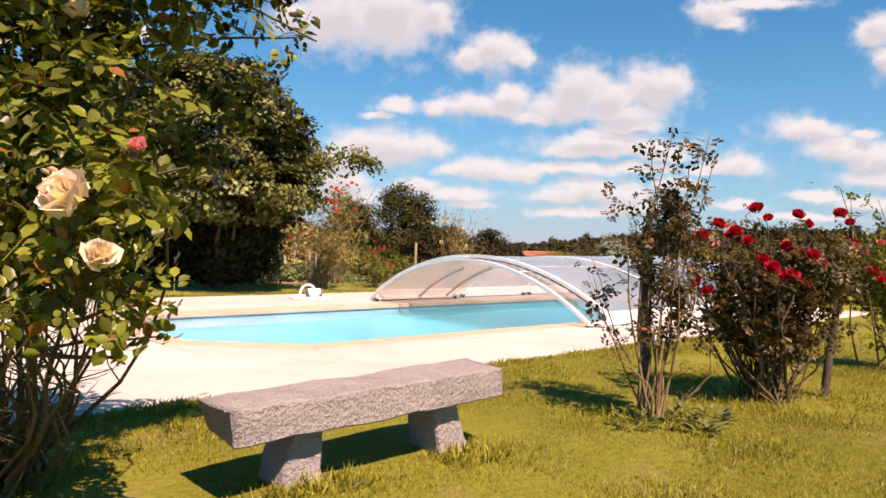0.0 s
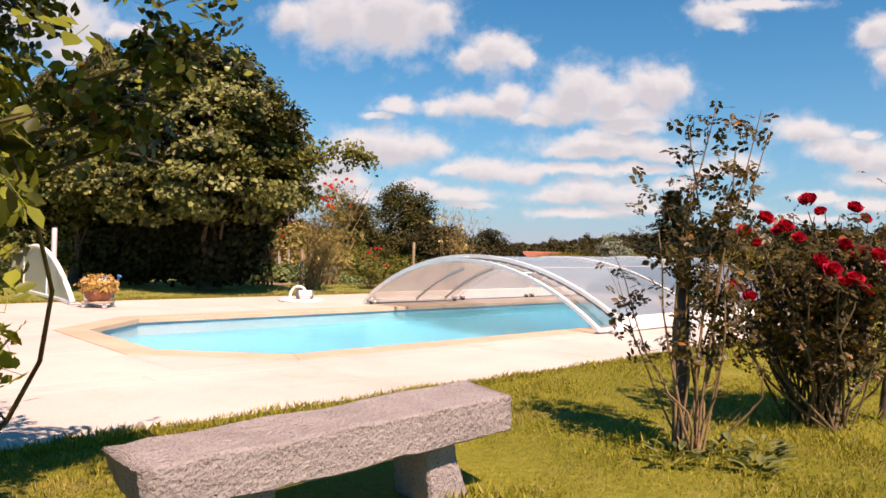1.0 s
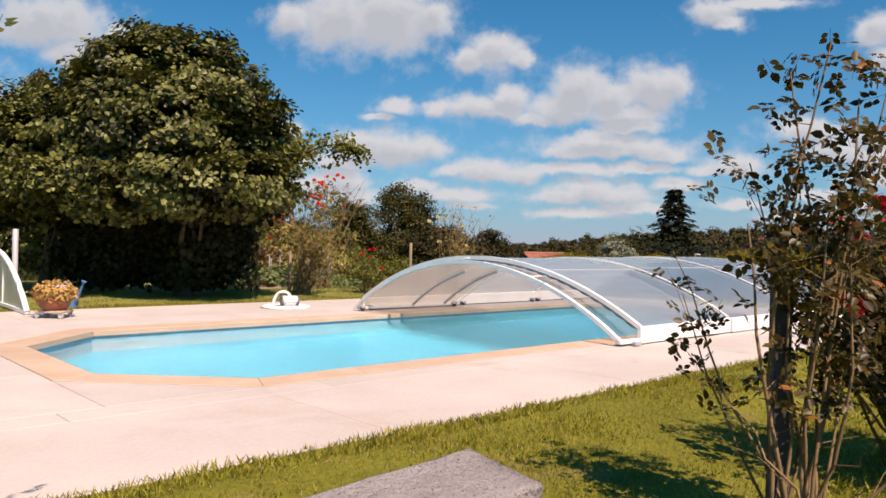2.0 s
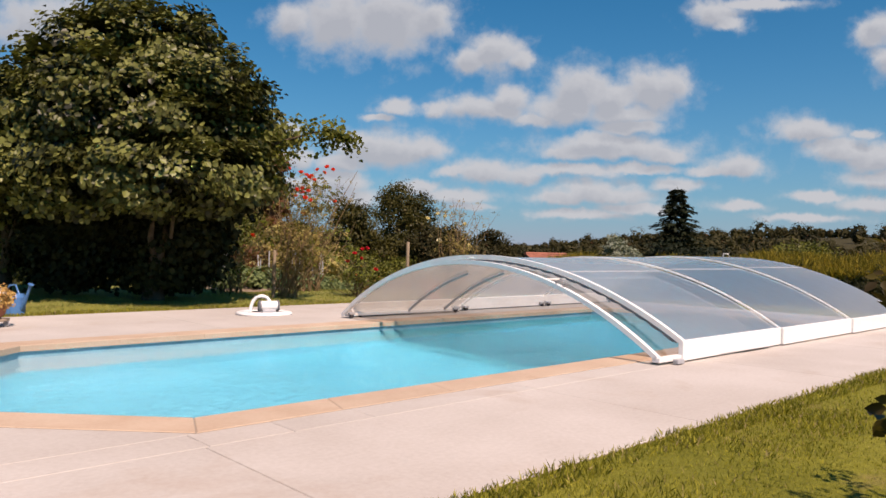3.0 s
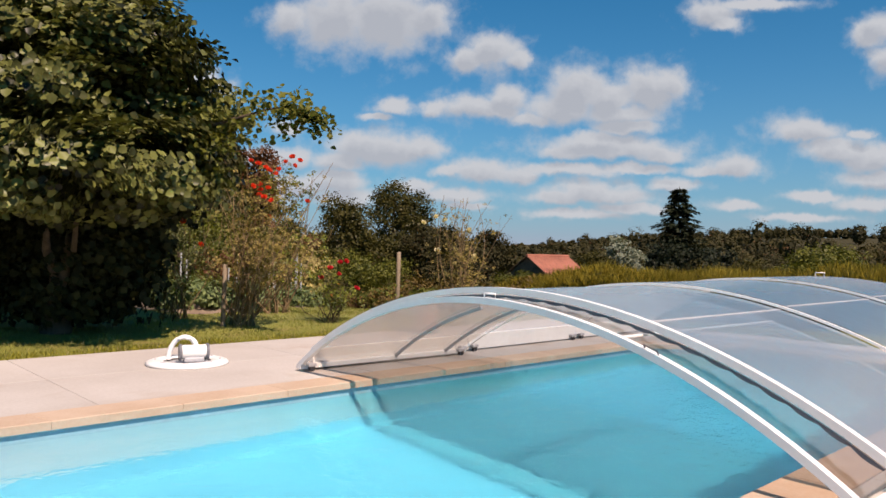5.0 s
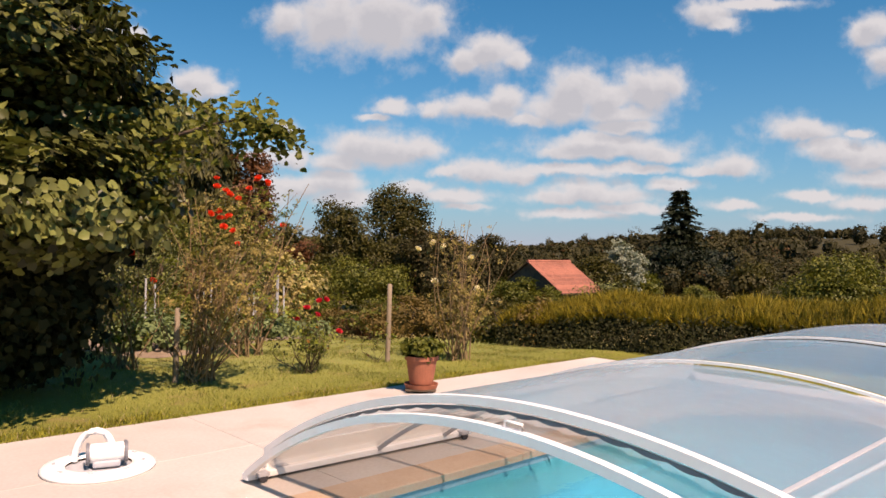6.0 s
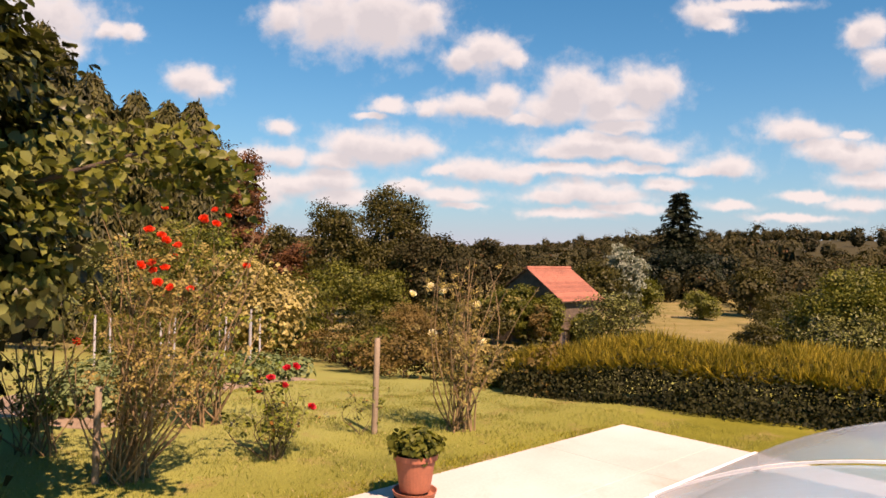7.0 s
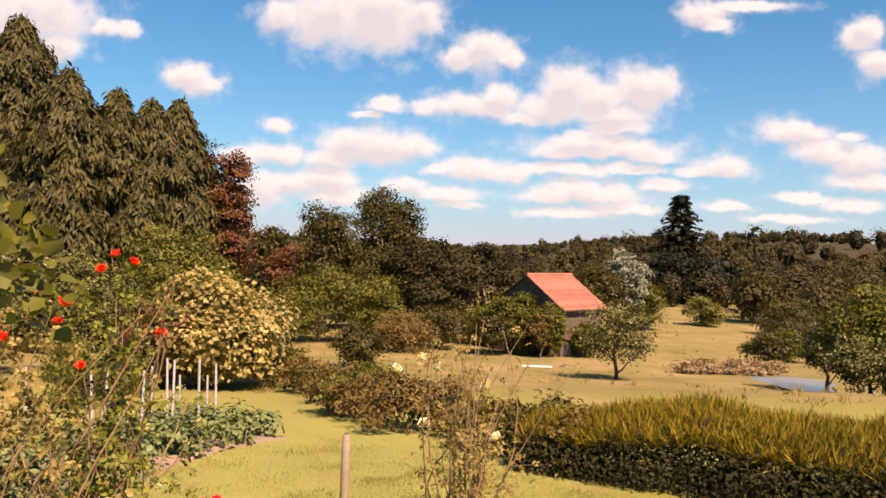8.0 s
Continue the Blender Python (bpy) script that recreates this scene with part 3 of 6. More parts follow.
def clumped(lobes, clumps, per, spread, shell=0.5, up=0.5):
    """Leaves gathered on twig ends: clump centres near the skin, several leaves round each."""
    C, D = in_lobes(lobes, clumps, shell)
    C = C + (C - C.mean(axis=0)) * np.clip(RNG.normal(size=(clumps, 1)), -2, 1.2) * 0.03
    P = np.repeat(C, per, axis=0) + np.clip(RNG.normal(size=(clumps * per, 3)), -1.7, 1.7) * spread * np.array([1, 1, 0.45])
    N = np.repeat(D + RNG.normal(size=(clumps, 3)) * 0.5, per, axis=0) + RNG.normal(size=(clumps * per, 3)) * 0.38
    N[:, 2] += up
    return P, N


def uv(u, v, z=0.0):
    """The pool's own axes (u along it, v across) to the world."""
    return ((u - v) * 0.70711, (u + v) * 0.70711, z)


POOL = pose(0, 0, 0, 0, 0, 45)      # local x = u, local y = v

# ---------------------------------------------------------------- ground
SLOPE_Y = [-5000, 22, 24, 26.5, 30, 46, 56, 69, 90, 120, 200, 350, 600, 1500, 5000]
SLOPE_Z = [0, 0, -0.1, -0.4, -0.9, -2.6, -4.5, -5.7, -6.8, -7.0, -6.0, -3.5, 0.0, 4, 4]
T_U0, T_U1, T_V0, T_V1 = -9.0, 16.98, 4.2, 13.62       # the terrace


def ground_z(x, y):
    k = np.asarray(y, dtype=float)
    return sum(np.interp(k + d, SLOPE_Y, SLOPE_Z) for d in (-3, -1.5, 0, 1.5, 3)) / 5 * (k > 19) + hill(x, k)


def hill(x, y):
    """The far side of the valley rises to the right, and a little to the left."""
    def ease(a):
        a = np.clip(a, 0, 1)
        return a * a * (3 - 2 * a)
    return ease((y - 140) / 260) * (15 * ease((np.asarray(x) - 15) / 190) + 6 * ease((-np.asarray(x) - 40) / 160))


def spread(lo, hi, step, reach):
    """Lines from lo to hi at even steps, then wider and wider out to the reach."""
    a = list(np.linspace(lo, hi, max(2, round((hi - lo) / step) + 1)))
    s = step
    while a[-1] < reach:
        s *= 1.18
        a.append(a[-1] + s)
    s = step
    while a[0] > -reach:
        s *= 1.18
        a.insert(0, a[0] - s)
    return a


def swell(X, Y):
    """The lawn's small bumps, none beside the terrace."""
    U, V = (X + Y) * 0.70711, (Y - X) * 0.70711
    away = np.clip(np.maximum(np.maximum(T_U0 - U, U - T_U1), np.maximum(T_V0 - V, V - T_V1)), 0, 1)
    return away * 0.035 * (np.sin(X * 1.7 + 0.4) * np.sin(Y * 1.3) + 0.6 * np.sin(X * 3.9) * np.sin(Y * 4.3 + 1))


def build_ground():
    us = sorted(set(spread(T_U0, T_U1, 0.5, 4500)))
    vs = sorted(set(spread(T_V0, T_V1, 0.5, 4500)))
    U, V = np.meshgrid(us, vs, indexing="ij")
    X, Y = (U - V) * 0.70711, (U + V) * 0.70711
    Z = ground_z(X, Y)
    Z = Z + swell(X, Y) - 0.009
    nu, nv = U.shape
    idx = np.arange(nu * nv).reshape(nu, nv)
    F = np.stack([idx[:-1, :-1], idx[1:, :-1], idx[1:, 1:], idx[:-1, 1:]], axis=-1)
    mu, mv = (U[:-1, :-1] + U[1:, 1:]) / 2, (V[:-1, :-1] + V[1:, 1:]) / 2
    keep = ~((mu > T_U0) & (mu < T_U1) & (mv > T_V0) & (mv < T_V1))
    me = mesh_from("ground", np.stack([X, Y, Z], axis=-1).reshape(-1, 3), F[keep])
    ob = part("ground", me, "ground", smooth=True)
    tagged(ob, "mown lawn running down into a dry grassy valley", "ground", kind="structure")


build_ground()

# ---------------------------------------------------------------- terrace and pool
P_U0, P_U1, P_V0, P_V1, CUT, RIM = 3.25, 15.2, 6.28, 10.37, 1.0, 0.34


def octagon(grow):
    """The pool's outline with its cut corners, moved outwards by grow."""
    c = CUT + grow * 0.586
    a, b, d, e = P_U0 - grow, P_U1 + grow, P_V0 - grow, P_V1 + grow
    return [(a + c, d), (b - c, d), (b, d + c), (b, e - c), (b - c, e), (a + c, e), (a, e - c), (a, d + c)]


def prism(bm, poly, z0, z1, bevel=0.006):
    lo = [bm.verts.new((x, y, z0)) for x, y in poly]
    hi = [bm.verts.new((x, y, z1)) for x, y in poly]
    n = len(poly)
    top = bm.faces.new(hi)
    bm.faces.new(lo[::-1])
    for i in range(n):
        bm.faces.new((lo[i], lo[(i + 1) % n], hi[(i + 1) % n], hi[i]))
    if bevel:
        bmesh.ops.bevel(bm, geom=list(top.edges), offset=bevel, segments=1, affect="EDGES")


def shrink(poly, gap):
    cx, cy = sum(p[0] for p in poly) / len(poly), sum(p[1] for p in poly) / len(poly)
    return [(x - math.copysign(min(gap, abs(x - cx)), x - cx), y - math.copysign(min(gap, abs(y - cy)), y - cy)) for x, y in poly]


def build_terrace():
    terrace = thing("terrace", "pale cream concrete terrace of large slabs round the pool", "terrace", kind="structure")
    terrace.matrix_world = POOL
    a, b, d, e = P_U0 - RIM, P_U1 + RIM, P_V0 - RIM, P_V1 + RIM
    c = CUT + RIM * 0.586
    # bed under the slabs, a ring round the pool
    bm = bmesh.new()
    for lo, hi in (((T_U0, T_V0), (T_U1, d)), ((T_U0, e), (T_U1, T_V1)), ((T_U0, d), (a, e)), ((b, d), (T_U1, e))):
        box(bm, (*lo, -0.5), (*hi, -0.006))
    part("bed", bm, "joint", terrace)
    polys = []
    cuts = [T_U0, -7.3, -4.5, -1.7, 1.1, 3.9, 6.7, 9.5, 12.3, 15.1, T_U1]
    front = [T_U0, -7.3, -4.5, -1.7, 1.1, 4.02, 6.78, 9.5, 12.3, 15.1, T_U1]
    band = [T_U0, -7.0, -5.0, -3.0, -1.0, 1.0, 2.6, 4.05, 4.58, 5.18, 6.8, 8.2, 9.6, 11.2, 12.8, 14.4, 15.8, T_U1]
    for u0, u1 in zip(front, front[1:]):
        polys.append([(u0, T_V0), (u1, T_V0), (u1, d - 0.30), (u0, d - 0.30)])
    for u0, u1 in zip(band, band[1:]):
        polys.append([(u0, d - 0.30), (u1, d - 0.30), (u1, d), (u0, d)])
    for u0, u1 in zip(cuts, cuts[1:]):
        polys.append([(u0, e), (u1, e), (u1, (e + T_V1) / 2), (u0, (e + T_V1) / 2)])
        polys.append([(u0, (e + T_V1) / 2), (u1, (e + T_V1) / 2), (u1, T_V1), (u0, T_V1)])
    for j in range(3):
        v0, v1 = d + (e - d) * j / 3, d + (e - d) * (j + 1) / 3
        for i in range(5):
            u0, u1 = T_U0 + (a - T_U0) * i / 5, T_U0 + (a - T_U0) * (i + 1) / 5
            polys.append([(u0, v0), (u1, v0), (u1, v1), (u0, v1)])
        polys.append([(b, v0), (T_U1, v0), (T_U1, v1), (b, v1)])
    polys += [[(a, d), (a + c, d), (a, d + c)], [(a, e), (a, e - c), (a + c, e)], [(b, d), (b, d + c), (b - c, d)], [(b, e), (b - c, e), (b, e - c)]]
    for p in polys:
        bm = bmesh.new()
        prism(bm, shrink(p, 0.0026), -0.2, 0.0, 0.004)
        part("slab", bm, "paving", terrace)
    # coping stones
    coping = thing("pool_coping", "rounded sandstone coping stones round the pool edge", "coping", kind="structure")
    coping.matrix_world = POOL
    inn, out = octagon(-0.02), octagon(RIM)
    for i in range(8):
        j = (i + 1) % 8
        length = math.dist(inn[i], inn[j])
        n = max(1, round(length / 0.95))
        for k in range(n):
            f0, f1 = k / n, (k + 1) / n

            def at(p, q, f):
                return (p[0] + (q[0] - p[0]) * f, p[1] + (q[1] - p[1]) * f)

            g = 0.0018 / length
            poly = [at(out[i], out[j], f0 + g), at(out[i], out[j], f1 - g), at(inn[i], inn[j], f1 - g), at(inn[i], inn[j], f0 + g)]
            bm = bmesh.new()
            prism(bm, poly, -0.06, 0.006, 0.006)
            part("coping_stone", bm, "coping", coping)
    # mortar under the stones
    base = octagon(0.0)
    for i in range(8):
        j = (i + 1) % 8
        bm = bmesh.new()
        prism(bm, [out[i], out[j], base[j], base[i]], -0.055, 0.001, 0)
        part("mortar_bed", bm, "joint", coping)
    # basin
    pool = thing("pool_basin", "pale blue lined swimming pool basin with cut corners", "pool", kind="structure")
    pool.matrix_world = POOL
    rings = [(octagon(0.0), 0.0), (octagon(0.0), -0.07), (octagon(-0.01), -1.12), (octagon(-0.14), -1.30)]

    def depth(p, z):
        """The walls are lower at the shallow end, where a slope leads down."""
        return z * 0.8 if p[0] < P_U0 + 1.3 and -1.2 < z < -1.0 else z

    rings[3] = ([(x + 0.35 * (x < P_U0 + 1.6), y) for x, y in rings[3][0]], rings[3][1])

    def wall(ring0, ring1):
        bm = bmesh.new()
        lo = [bm.verts.new((*p, depth(p, ring0[1]))) for p in ring0[0]]
        hi = [bm.verts.new((*p, depth(p, ring1[1]))) for p in ring1[0]]
        for i in range(8):
            j = (i + 1) % 8
            bm.faces.new((lo[i], lo[j], hi[j], hi[i]))
        return bm

    bm = wall((octagon(0.012), -0.058), (octagon(0.012), -0.15))
    part("liner_band", bm, "liner_band", pool, "dark blue band under the coping")
    bm = wall((octagon(0.006), -0.14), rings[2])
    part("pool_wall", bm, "liner_wall", pool)
    bm = wall(rings[2], rings[3])
    part("pool_slope", bm, "liner", pool)
    bm = bmesh.new()
    bm.faces.new([bm.verts.new((*p, rings[3][1])) for p in rings[3][0]])
    part("pool_floor", bm, "liner", pool)
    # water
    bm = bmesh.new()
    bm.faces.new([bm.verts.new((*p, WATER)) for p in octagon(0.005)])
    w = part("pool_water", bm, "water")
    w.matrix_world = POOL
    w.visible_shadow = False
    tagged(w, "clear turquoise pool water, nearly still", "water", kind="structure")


build_terrace()

# ---------------------------------------------------------------- pool cover
VC = 8.47


def arc(W, H, z0, a, grow=0.0):
    h = H - z0
    R = (W * W + h * h) / (2 * h)
    A = math.asin(W / R) * a
    return VC + (R + grow) * math.sin(A), H - R + (R + grow) * math.cos(A)


def arch_bar(bm, u0, u1, W, H, z0, thick, lo=-1.0, hi=1.0, n=40, below=0.0):
    """A curved bar or sheet that follows the arch between two stations along the pool."""
    ring = []
    for i in range(n + 1):
        a = lo + (hi - lo) * i / n
        (v1, z1), (v0, zz0) = arc(W, H, z0, a, thick - below), arc(W, H, z0, a, -below)
        ring.append([bm.verts.new(p) for p in ((u0, v0, zz0), (u1, v0, zz0), (u1, v1, z1), (u0, v1, z1))])
    for p, q in zip(ring, ring[1:]):
        for k in range(4):
            k2 = (k + 1) % 4
            bm.faces.new((p[k], p[k2], q[k2], q[k]))
    bm.faces.new(ring[0])
    bm.faces.new(ring[-1][::-1])


def arch_sheet(bm, u0, u1, W, H, z0, lo, hi, n=24):
    """A curved glazing sheet held between the arches."""
    row = []
    for i in range(n + 1):
        v, z = arc(W, H, z0, lo + (hi - lo) * i / n, 0.004)
        row.append((bm.verts.new((u0, v, z)), bm.verts.new((u1, v, z))))
    for (a, b), (c, d) in zip(row, row[1:]):
        bm.faces.new((a, b, d, c))


def cover_unit(u0, u1, W, H, skirt, sheet):
    """One telescoping unit: white arches, frosted sheets, purlins, skirts and rollers."""
    t = thing("pool_cover_unit", "low arched pool cover unit of frosted sheets in white aluminium", "pool cover", group="pool cover units")
    t.matrix_world = POOL
    joined = u0 > 10
    z0 = 0.06 if skirt < 0.1 else skirt
    for s, e in ((u0, u0 + 0.055), (u1 - 0.025, u1)):
        bm = bmesh.new()
        arch_bar(bm, s, s + 0.034 if joined and s == u0 else e, W, H, z0, 0.05 if s == u0 and not joined else 0.022 if s == u0 else 0.004, below=0.02)
        part("arch", bm, "white", t, smooth=False)
    if sheet == "clear":
        for s in (u0 + 1.26, u0 + 2.04):
            bm = bmesh.new()
            arch_bar(bm, s, s + 0.03, W, H, z0, 0.03, lo=0.45, n=16, below=0.03)
            part("stiffener", bm, "grey", t)
    for lo, hi in ((-1.0, -0.42), (-0.42, 0.42), (0.42, 1.0)):
        bm = bmesh.new()
        arch_sheet(bm, u0 + 0.05, u1 - 0.045, W, H, z0, lo, hi)
        part("sheet", bm, sheet, t, "frosted twin-wall sheet", smooth=True)
    for a in (-0.42,):
        v, z = arc(W, H, z0, a, 0.004)
        bm = bmesh.new()
        box(bm, (u0 + 0.05, v - 0.012, z - 0.012), (u1 - 0.045, v + 0.012, z + 0.005), 0.002)
        part("purlin", bm, "grey" if sheet == "sheet" else "white", t)
    for side in (-1, 1):
        v = VC + side * W
        bm = bmesh.new()
        if skirt < 0.1:
            box(bm, (u0, v - 0.045, 0.025), (u1, v + 0.045, 0.075), 0.008)
        else:
            box(bm, (u0, v - 0.03, 0.015), (u1, v + 0.03, skirt + 0.02), 0.01)
        part("skirt", bm, "white", t)
        for u in (u0 + 0.12, u1 - 0.12):
            bm = bmesh.new()
            bmesh.ops.create_cone(bm, cap_ends=True, segments=14, radius1=0.035, radius2=0.035, depth=0.03, matrix=pose(u, v - side * 0.075, 0.036, 90, 0, 0))
            roller = bm
            bm = bmesh.new()
            box(bm, (u - 0.05, v - side * 0.075 - 0.022, 0.05), (u + 0.05, v - side * 0.04 + 0.02, 0.085), 0.006)
            part("roller", roller, "dark", part("bracket", bm, "grey", t), "black roller")
    return t


covers = [cover_unit(8.74, 11.15, 2.74, 0.93, 0.0, "clear"),
          cover_unit(9.09, 11.46, 2.80, 1.00, 0.20, "sheet"),
          cover_unit(11.47, 13.85, 2.83, 1.03, 0.20, "sheet"),
          cover_unit(13.86, 16.22, 2.86, 1.06, 0.20, "sheet")]
# the front unit stands slightly askew
covers[0].matrix_world = POOL @ Matrix.Translation((8.70, 5.72, 0)) @ Matrix.Rotation(radians(-1.8), 4, "Z") @ Matrix.Translation((-8.74, -5.73, 0))
# wavy brush seal under the front edge of the second unit
bm = bmesh.new()
row = []
for i in range(361):
    a = -0.985 + 1.97 * i / 360
    deep = 0.012 + 0.014 * abs(math.sin(i * 0.26))
    row.append([bm.verts.new((u, *arc(2.79, 0.985, 0.19, a, g))) for u, g in ((9.095, -0.018), (9.110, -0.018), (9.110, -0.018 - deep), (9.095, -0.018 - deep))])
for p, q in zip(row, row[1:]):
    for k in range(4):
        bm.faces.new((p[k], p[(k + 1) % 4], q[(k + 1) % 4], q[k]))
bm.faces.new(row[0])
bm.faces.new(row[-1][::-1])
part("brush_seal", bm, "slate", covers[1], "dark wavy brush seal")

# ---------------------------------------------------------------- bench


def build_bench():
    b = thing("stone_bench", "rough-hewn grey granite bench slab on two splayed stone legs", "bench")
    b.matrix_world = POOL

    def rough(shape, cut, amount):
        """A hewn block: shape takes the unit cube to the stone."""
        bm = bmesh.new()
        box(bm, (0, 0, 0), (1, 1, 1))
        bmesh.ops.subdivide_edges(bm, edges=bm.edges[:], cuts=cut, use_grid_fill=True)
        for v in bm.verts:
            v.co = Vector(shape(*v.co))
        bmesh.ops.recalc_face_normals(bm, faces=bm.faces[:])
        bmesh.ops.bevel(bm, geom=[e for e in bm.edges if len(e.link_faces) == 2 and e.calc_face_angle(0) > 0.9], offset=0.007, segments=2, affect="EDGES")
        for v in bm.verts:
            c = v.co.copy()
            v.co += noise.noise_vector(c * 4) * amount * 0.8 + noise.noise_vector(c * 14) * amount * 0.5 + noise.noise_vector(c * 42) * amount * 0.35
        return bm

    def slab(a, d, h):
        u = 1.085 + a * (1.785 + 0.10 * d) + (1 - h) * (1 - a) ** 6 * (0.02 + 0.05 * d)
        return (u, 2.045 + 0.085 * a + d * (0.33 + 0.09 * a), 0.268 + h * (0.162 + 0.004 * a))

    def leg(u0, u1, f0, f1, v0, v1):
        return lambda a, d, h: ((f0 + (f1 - f0) * a) * (1 - h) + (u0 + (u1 - u0) * a) * h, v0 + (v1 - v0) * d - 0.02 * (1 - h) * (1 - 2 * d), -0.09 + 0.37 * h)

    part("slab", rough(slab, 22, 0.011), "granite", b, smooth=True)
    part("leg", rough(leg(1.47, 1.65, 1.38, 1.61, 2.17, 2.38), 11, 0.014), "granite", b, smooth=True)
    part("leg", rough(leg(2.38, 2.55, 2.43, 2.67, 2.20, 2.43), 11, 0.014), "granite", b, smooth=True)


build_bench()

# ---------------------------------------------------------------- trees


def limb_paths(base, height, spread_r, n, r0, seed, rise=0.35):
    """A tapered, slightly bent trunk and limbs that leave it at different heights."""
    g = np.random.default_rng(seed)
    b = Vector(base)
    trunk = [(b + Vector((g.normal() * 0.05 * i, g.normal() * 0.05 * i, height * i / 6)), r0 * (1.25 if i == 0 else 1 - 0.13 * i)) for i in range(7)]
    limbs = []
    for k in range(n):
        i = 1 + k % 5
        p, r = trunk[i]
        a = 2.4 * k + g.uniform(-0.4, 0.4)
        path = [(p, r * 0.55)]
        for s in range(1, 5):
            f = s / 4
            path.append((p + Vector((math.cos(a) * spread_r * f * g.uniform(0.8, 1.05), math.sin(a) * spread_r * f * g.uniform(0.8, 1.05), height * rise * f * g.uniform(0.6, 1.2))), r * 0.55 * (1 - 0.8 * f)))
        limbs.append(path)
    return trunk, limbs


def leafy_tree(name, label, at, height, lobes, clumps, per, size, mat, trunk_r=0.18, spread_c=0.28, seed=1, limbs=7, category="tree", group="", shell=0.5, slim=0.7, six=False, trunk_h=None, droop=0.2, up=0.5):
    """A trunk with limbs, and a crown of leaves gathered on twig ends."""
    t = thing(name, label, category, at, group=group)
    R = max(l[3] for l in lobes)
    trunk, ls = limb_paths((0, 0, -0.3), (trunk_h or height * 0.75) + 0.3, R * 0.7, limbs, trunk_r, seed)
    part("trunk", tubes([trunk], 9), "bark", t, smooth=True)
    for l in ls:
        part("limb", tubes([l], 6), "bark", t, smooth=True)
    P, N = clumped(lobes, clumps, per, spread_c, shell, up)
    keep = P[:, 2] > 0.08
    part("crown", leaves(P[keep], N[keep], size, slim=slim, droop=droop, six=six), mat, t)
    return t


def lobes_of(rx, rz, zc, n, seed, lump=0.5):
    """A main body and lumps on it."""
    g = np.random.default_rng(seed)
    out = [(0, 0, zc, rx * 0.8, rx * 0.8, rz * 0.85)]
    for k in range(n):
        a, e = g.uniform(0, 2 * math.pi), g.uniform(-0.5, 1.2)
        r = g.uniform(0.3, lump)
        out.append((rx * 0.68 * math.cos(a) * math.cos(e), rx * 0.68 * math.sin(a) * math.cos(e), zc + rz * 0.66 * math.sin(e), rx * r, rx * r, rz * r))
    return out


BIG = (-5.7, 16.8)
big_lobes = [(0, 0.1, 3.3, 1.9, 1.9, 2.0), (-0.15, -0.3, 4.55, 1.25, 1.25, 1.1), (0.75, -0.3, 4.15, 1.2, 1.25, 1.05), (1.25, -0.3, 3.2, 1.15, 1.2, 1.0), (-0.95, -0.5, 4.2, 1.15, 1.2, 1.0), (1.45, -0.7, 2.35, 0.95, 1.0, 0.65),
             (-0.2, -1.3, 3.4, 1.35, 1.0, 0.95), (-1.3, -0.9, 3.3, 1.2, 1.1, 0.95), (0.7, -1.6, 2.35, 1.1, 0.9, 0.62), (-0.6, -1.8, 2.2, 1.1, 0.8, 0.6), (-1.7, -1.4, 2.25, 1.1, 0.9, 0.62), (1.3, -1.3, 2.2, 0.9, 0.8, 0.6)]
big = leafy_tree("garden_tree", "large round dark green leafy tree with low branches on the lawn", (*BIG, 0), 5.7, big_lobes, 540, 125, 0.106, "tree_leaf", 0.2, 0.20, 5, 12, shell=0.74, slim=0.92, six=True, up=0.75)
# inner and lower leaves in near-black hedge leaf: the crown's shade put into colour
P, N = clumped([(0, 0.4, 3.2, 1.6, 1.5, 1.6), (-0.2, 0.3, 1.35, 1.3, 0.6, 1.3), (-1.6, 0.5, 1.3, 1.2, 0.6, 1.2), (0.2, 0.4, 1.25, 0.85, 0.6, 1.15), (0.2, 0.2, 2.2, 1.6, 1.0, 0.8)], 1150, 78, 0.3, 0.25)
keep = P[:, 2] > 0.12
part("ivy", leaves(P[keep], N[keep], 0.12, slim=0.9), "hedge", big, "near-black inner leaves that paint the crown shade")["kind"] = "stuff"
# its long side branch
way = [((1.2, -0.4, 2.5), 0.05), ((1.9, -0.4, 2.8), 0.035), ((2.5, -0.35, 3.02), 0.022), ((3.08, -0.32, 3.20), 0.014), ((3.52, -0.3, 3.26), 0.008), ((3.75, -0.3, 3.08), 0.004)]
side_branch = part("side_branch", tubes([way], 7), "bark", big, smooth=True)
W = np.array([p for p, _ in way])
f = RNG.uniform(0.9, 5.0, 92)
C = np.stack([np.interp(f, range(6), W[:, k]) for k in range(3)], axis=1) + RNG.normal(size=(92, 3)) * np.array([0.14, 0.16, 0.13]) * np.interp(f, [0.9, 5], [1.7, 0.35])[:, None] - np.array([0, 0, 0.06])
P = np.repeat(C, 10, axis=0) + RNG.normal(size=(920, 3)) * np.array([0.10, 0.10, 0.07])
N = RNG.normal(size=(920, 3)) * 0.6 + np.array([0.2, -0.4, 0.8])
part("side_leaves", leaves(P, N, 0.080, slim=0.95, droop=0.3, six=True), "shrub", side_branch)["kind"] = "stuff"
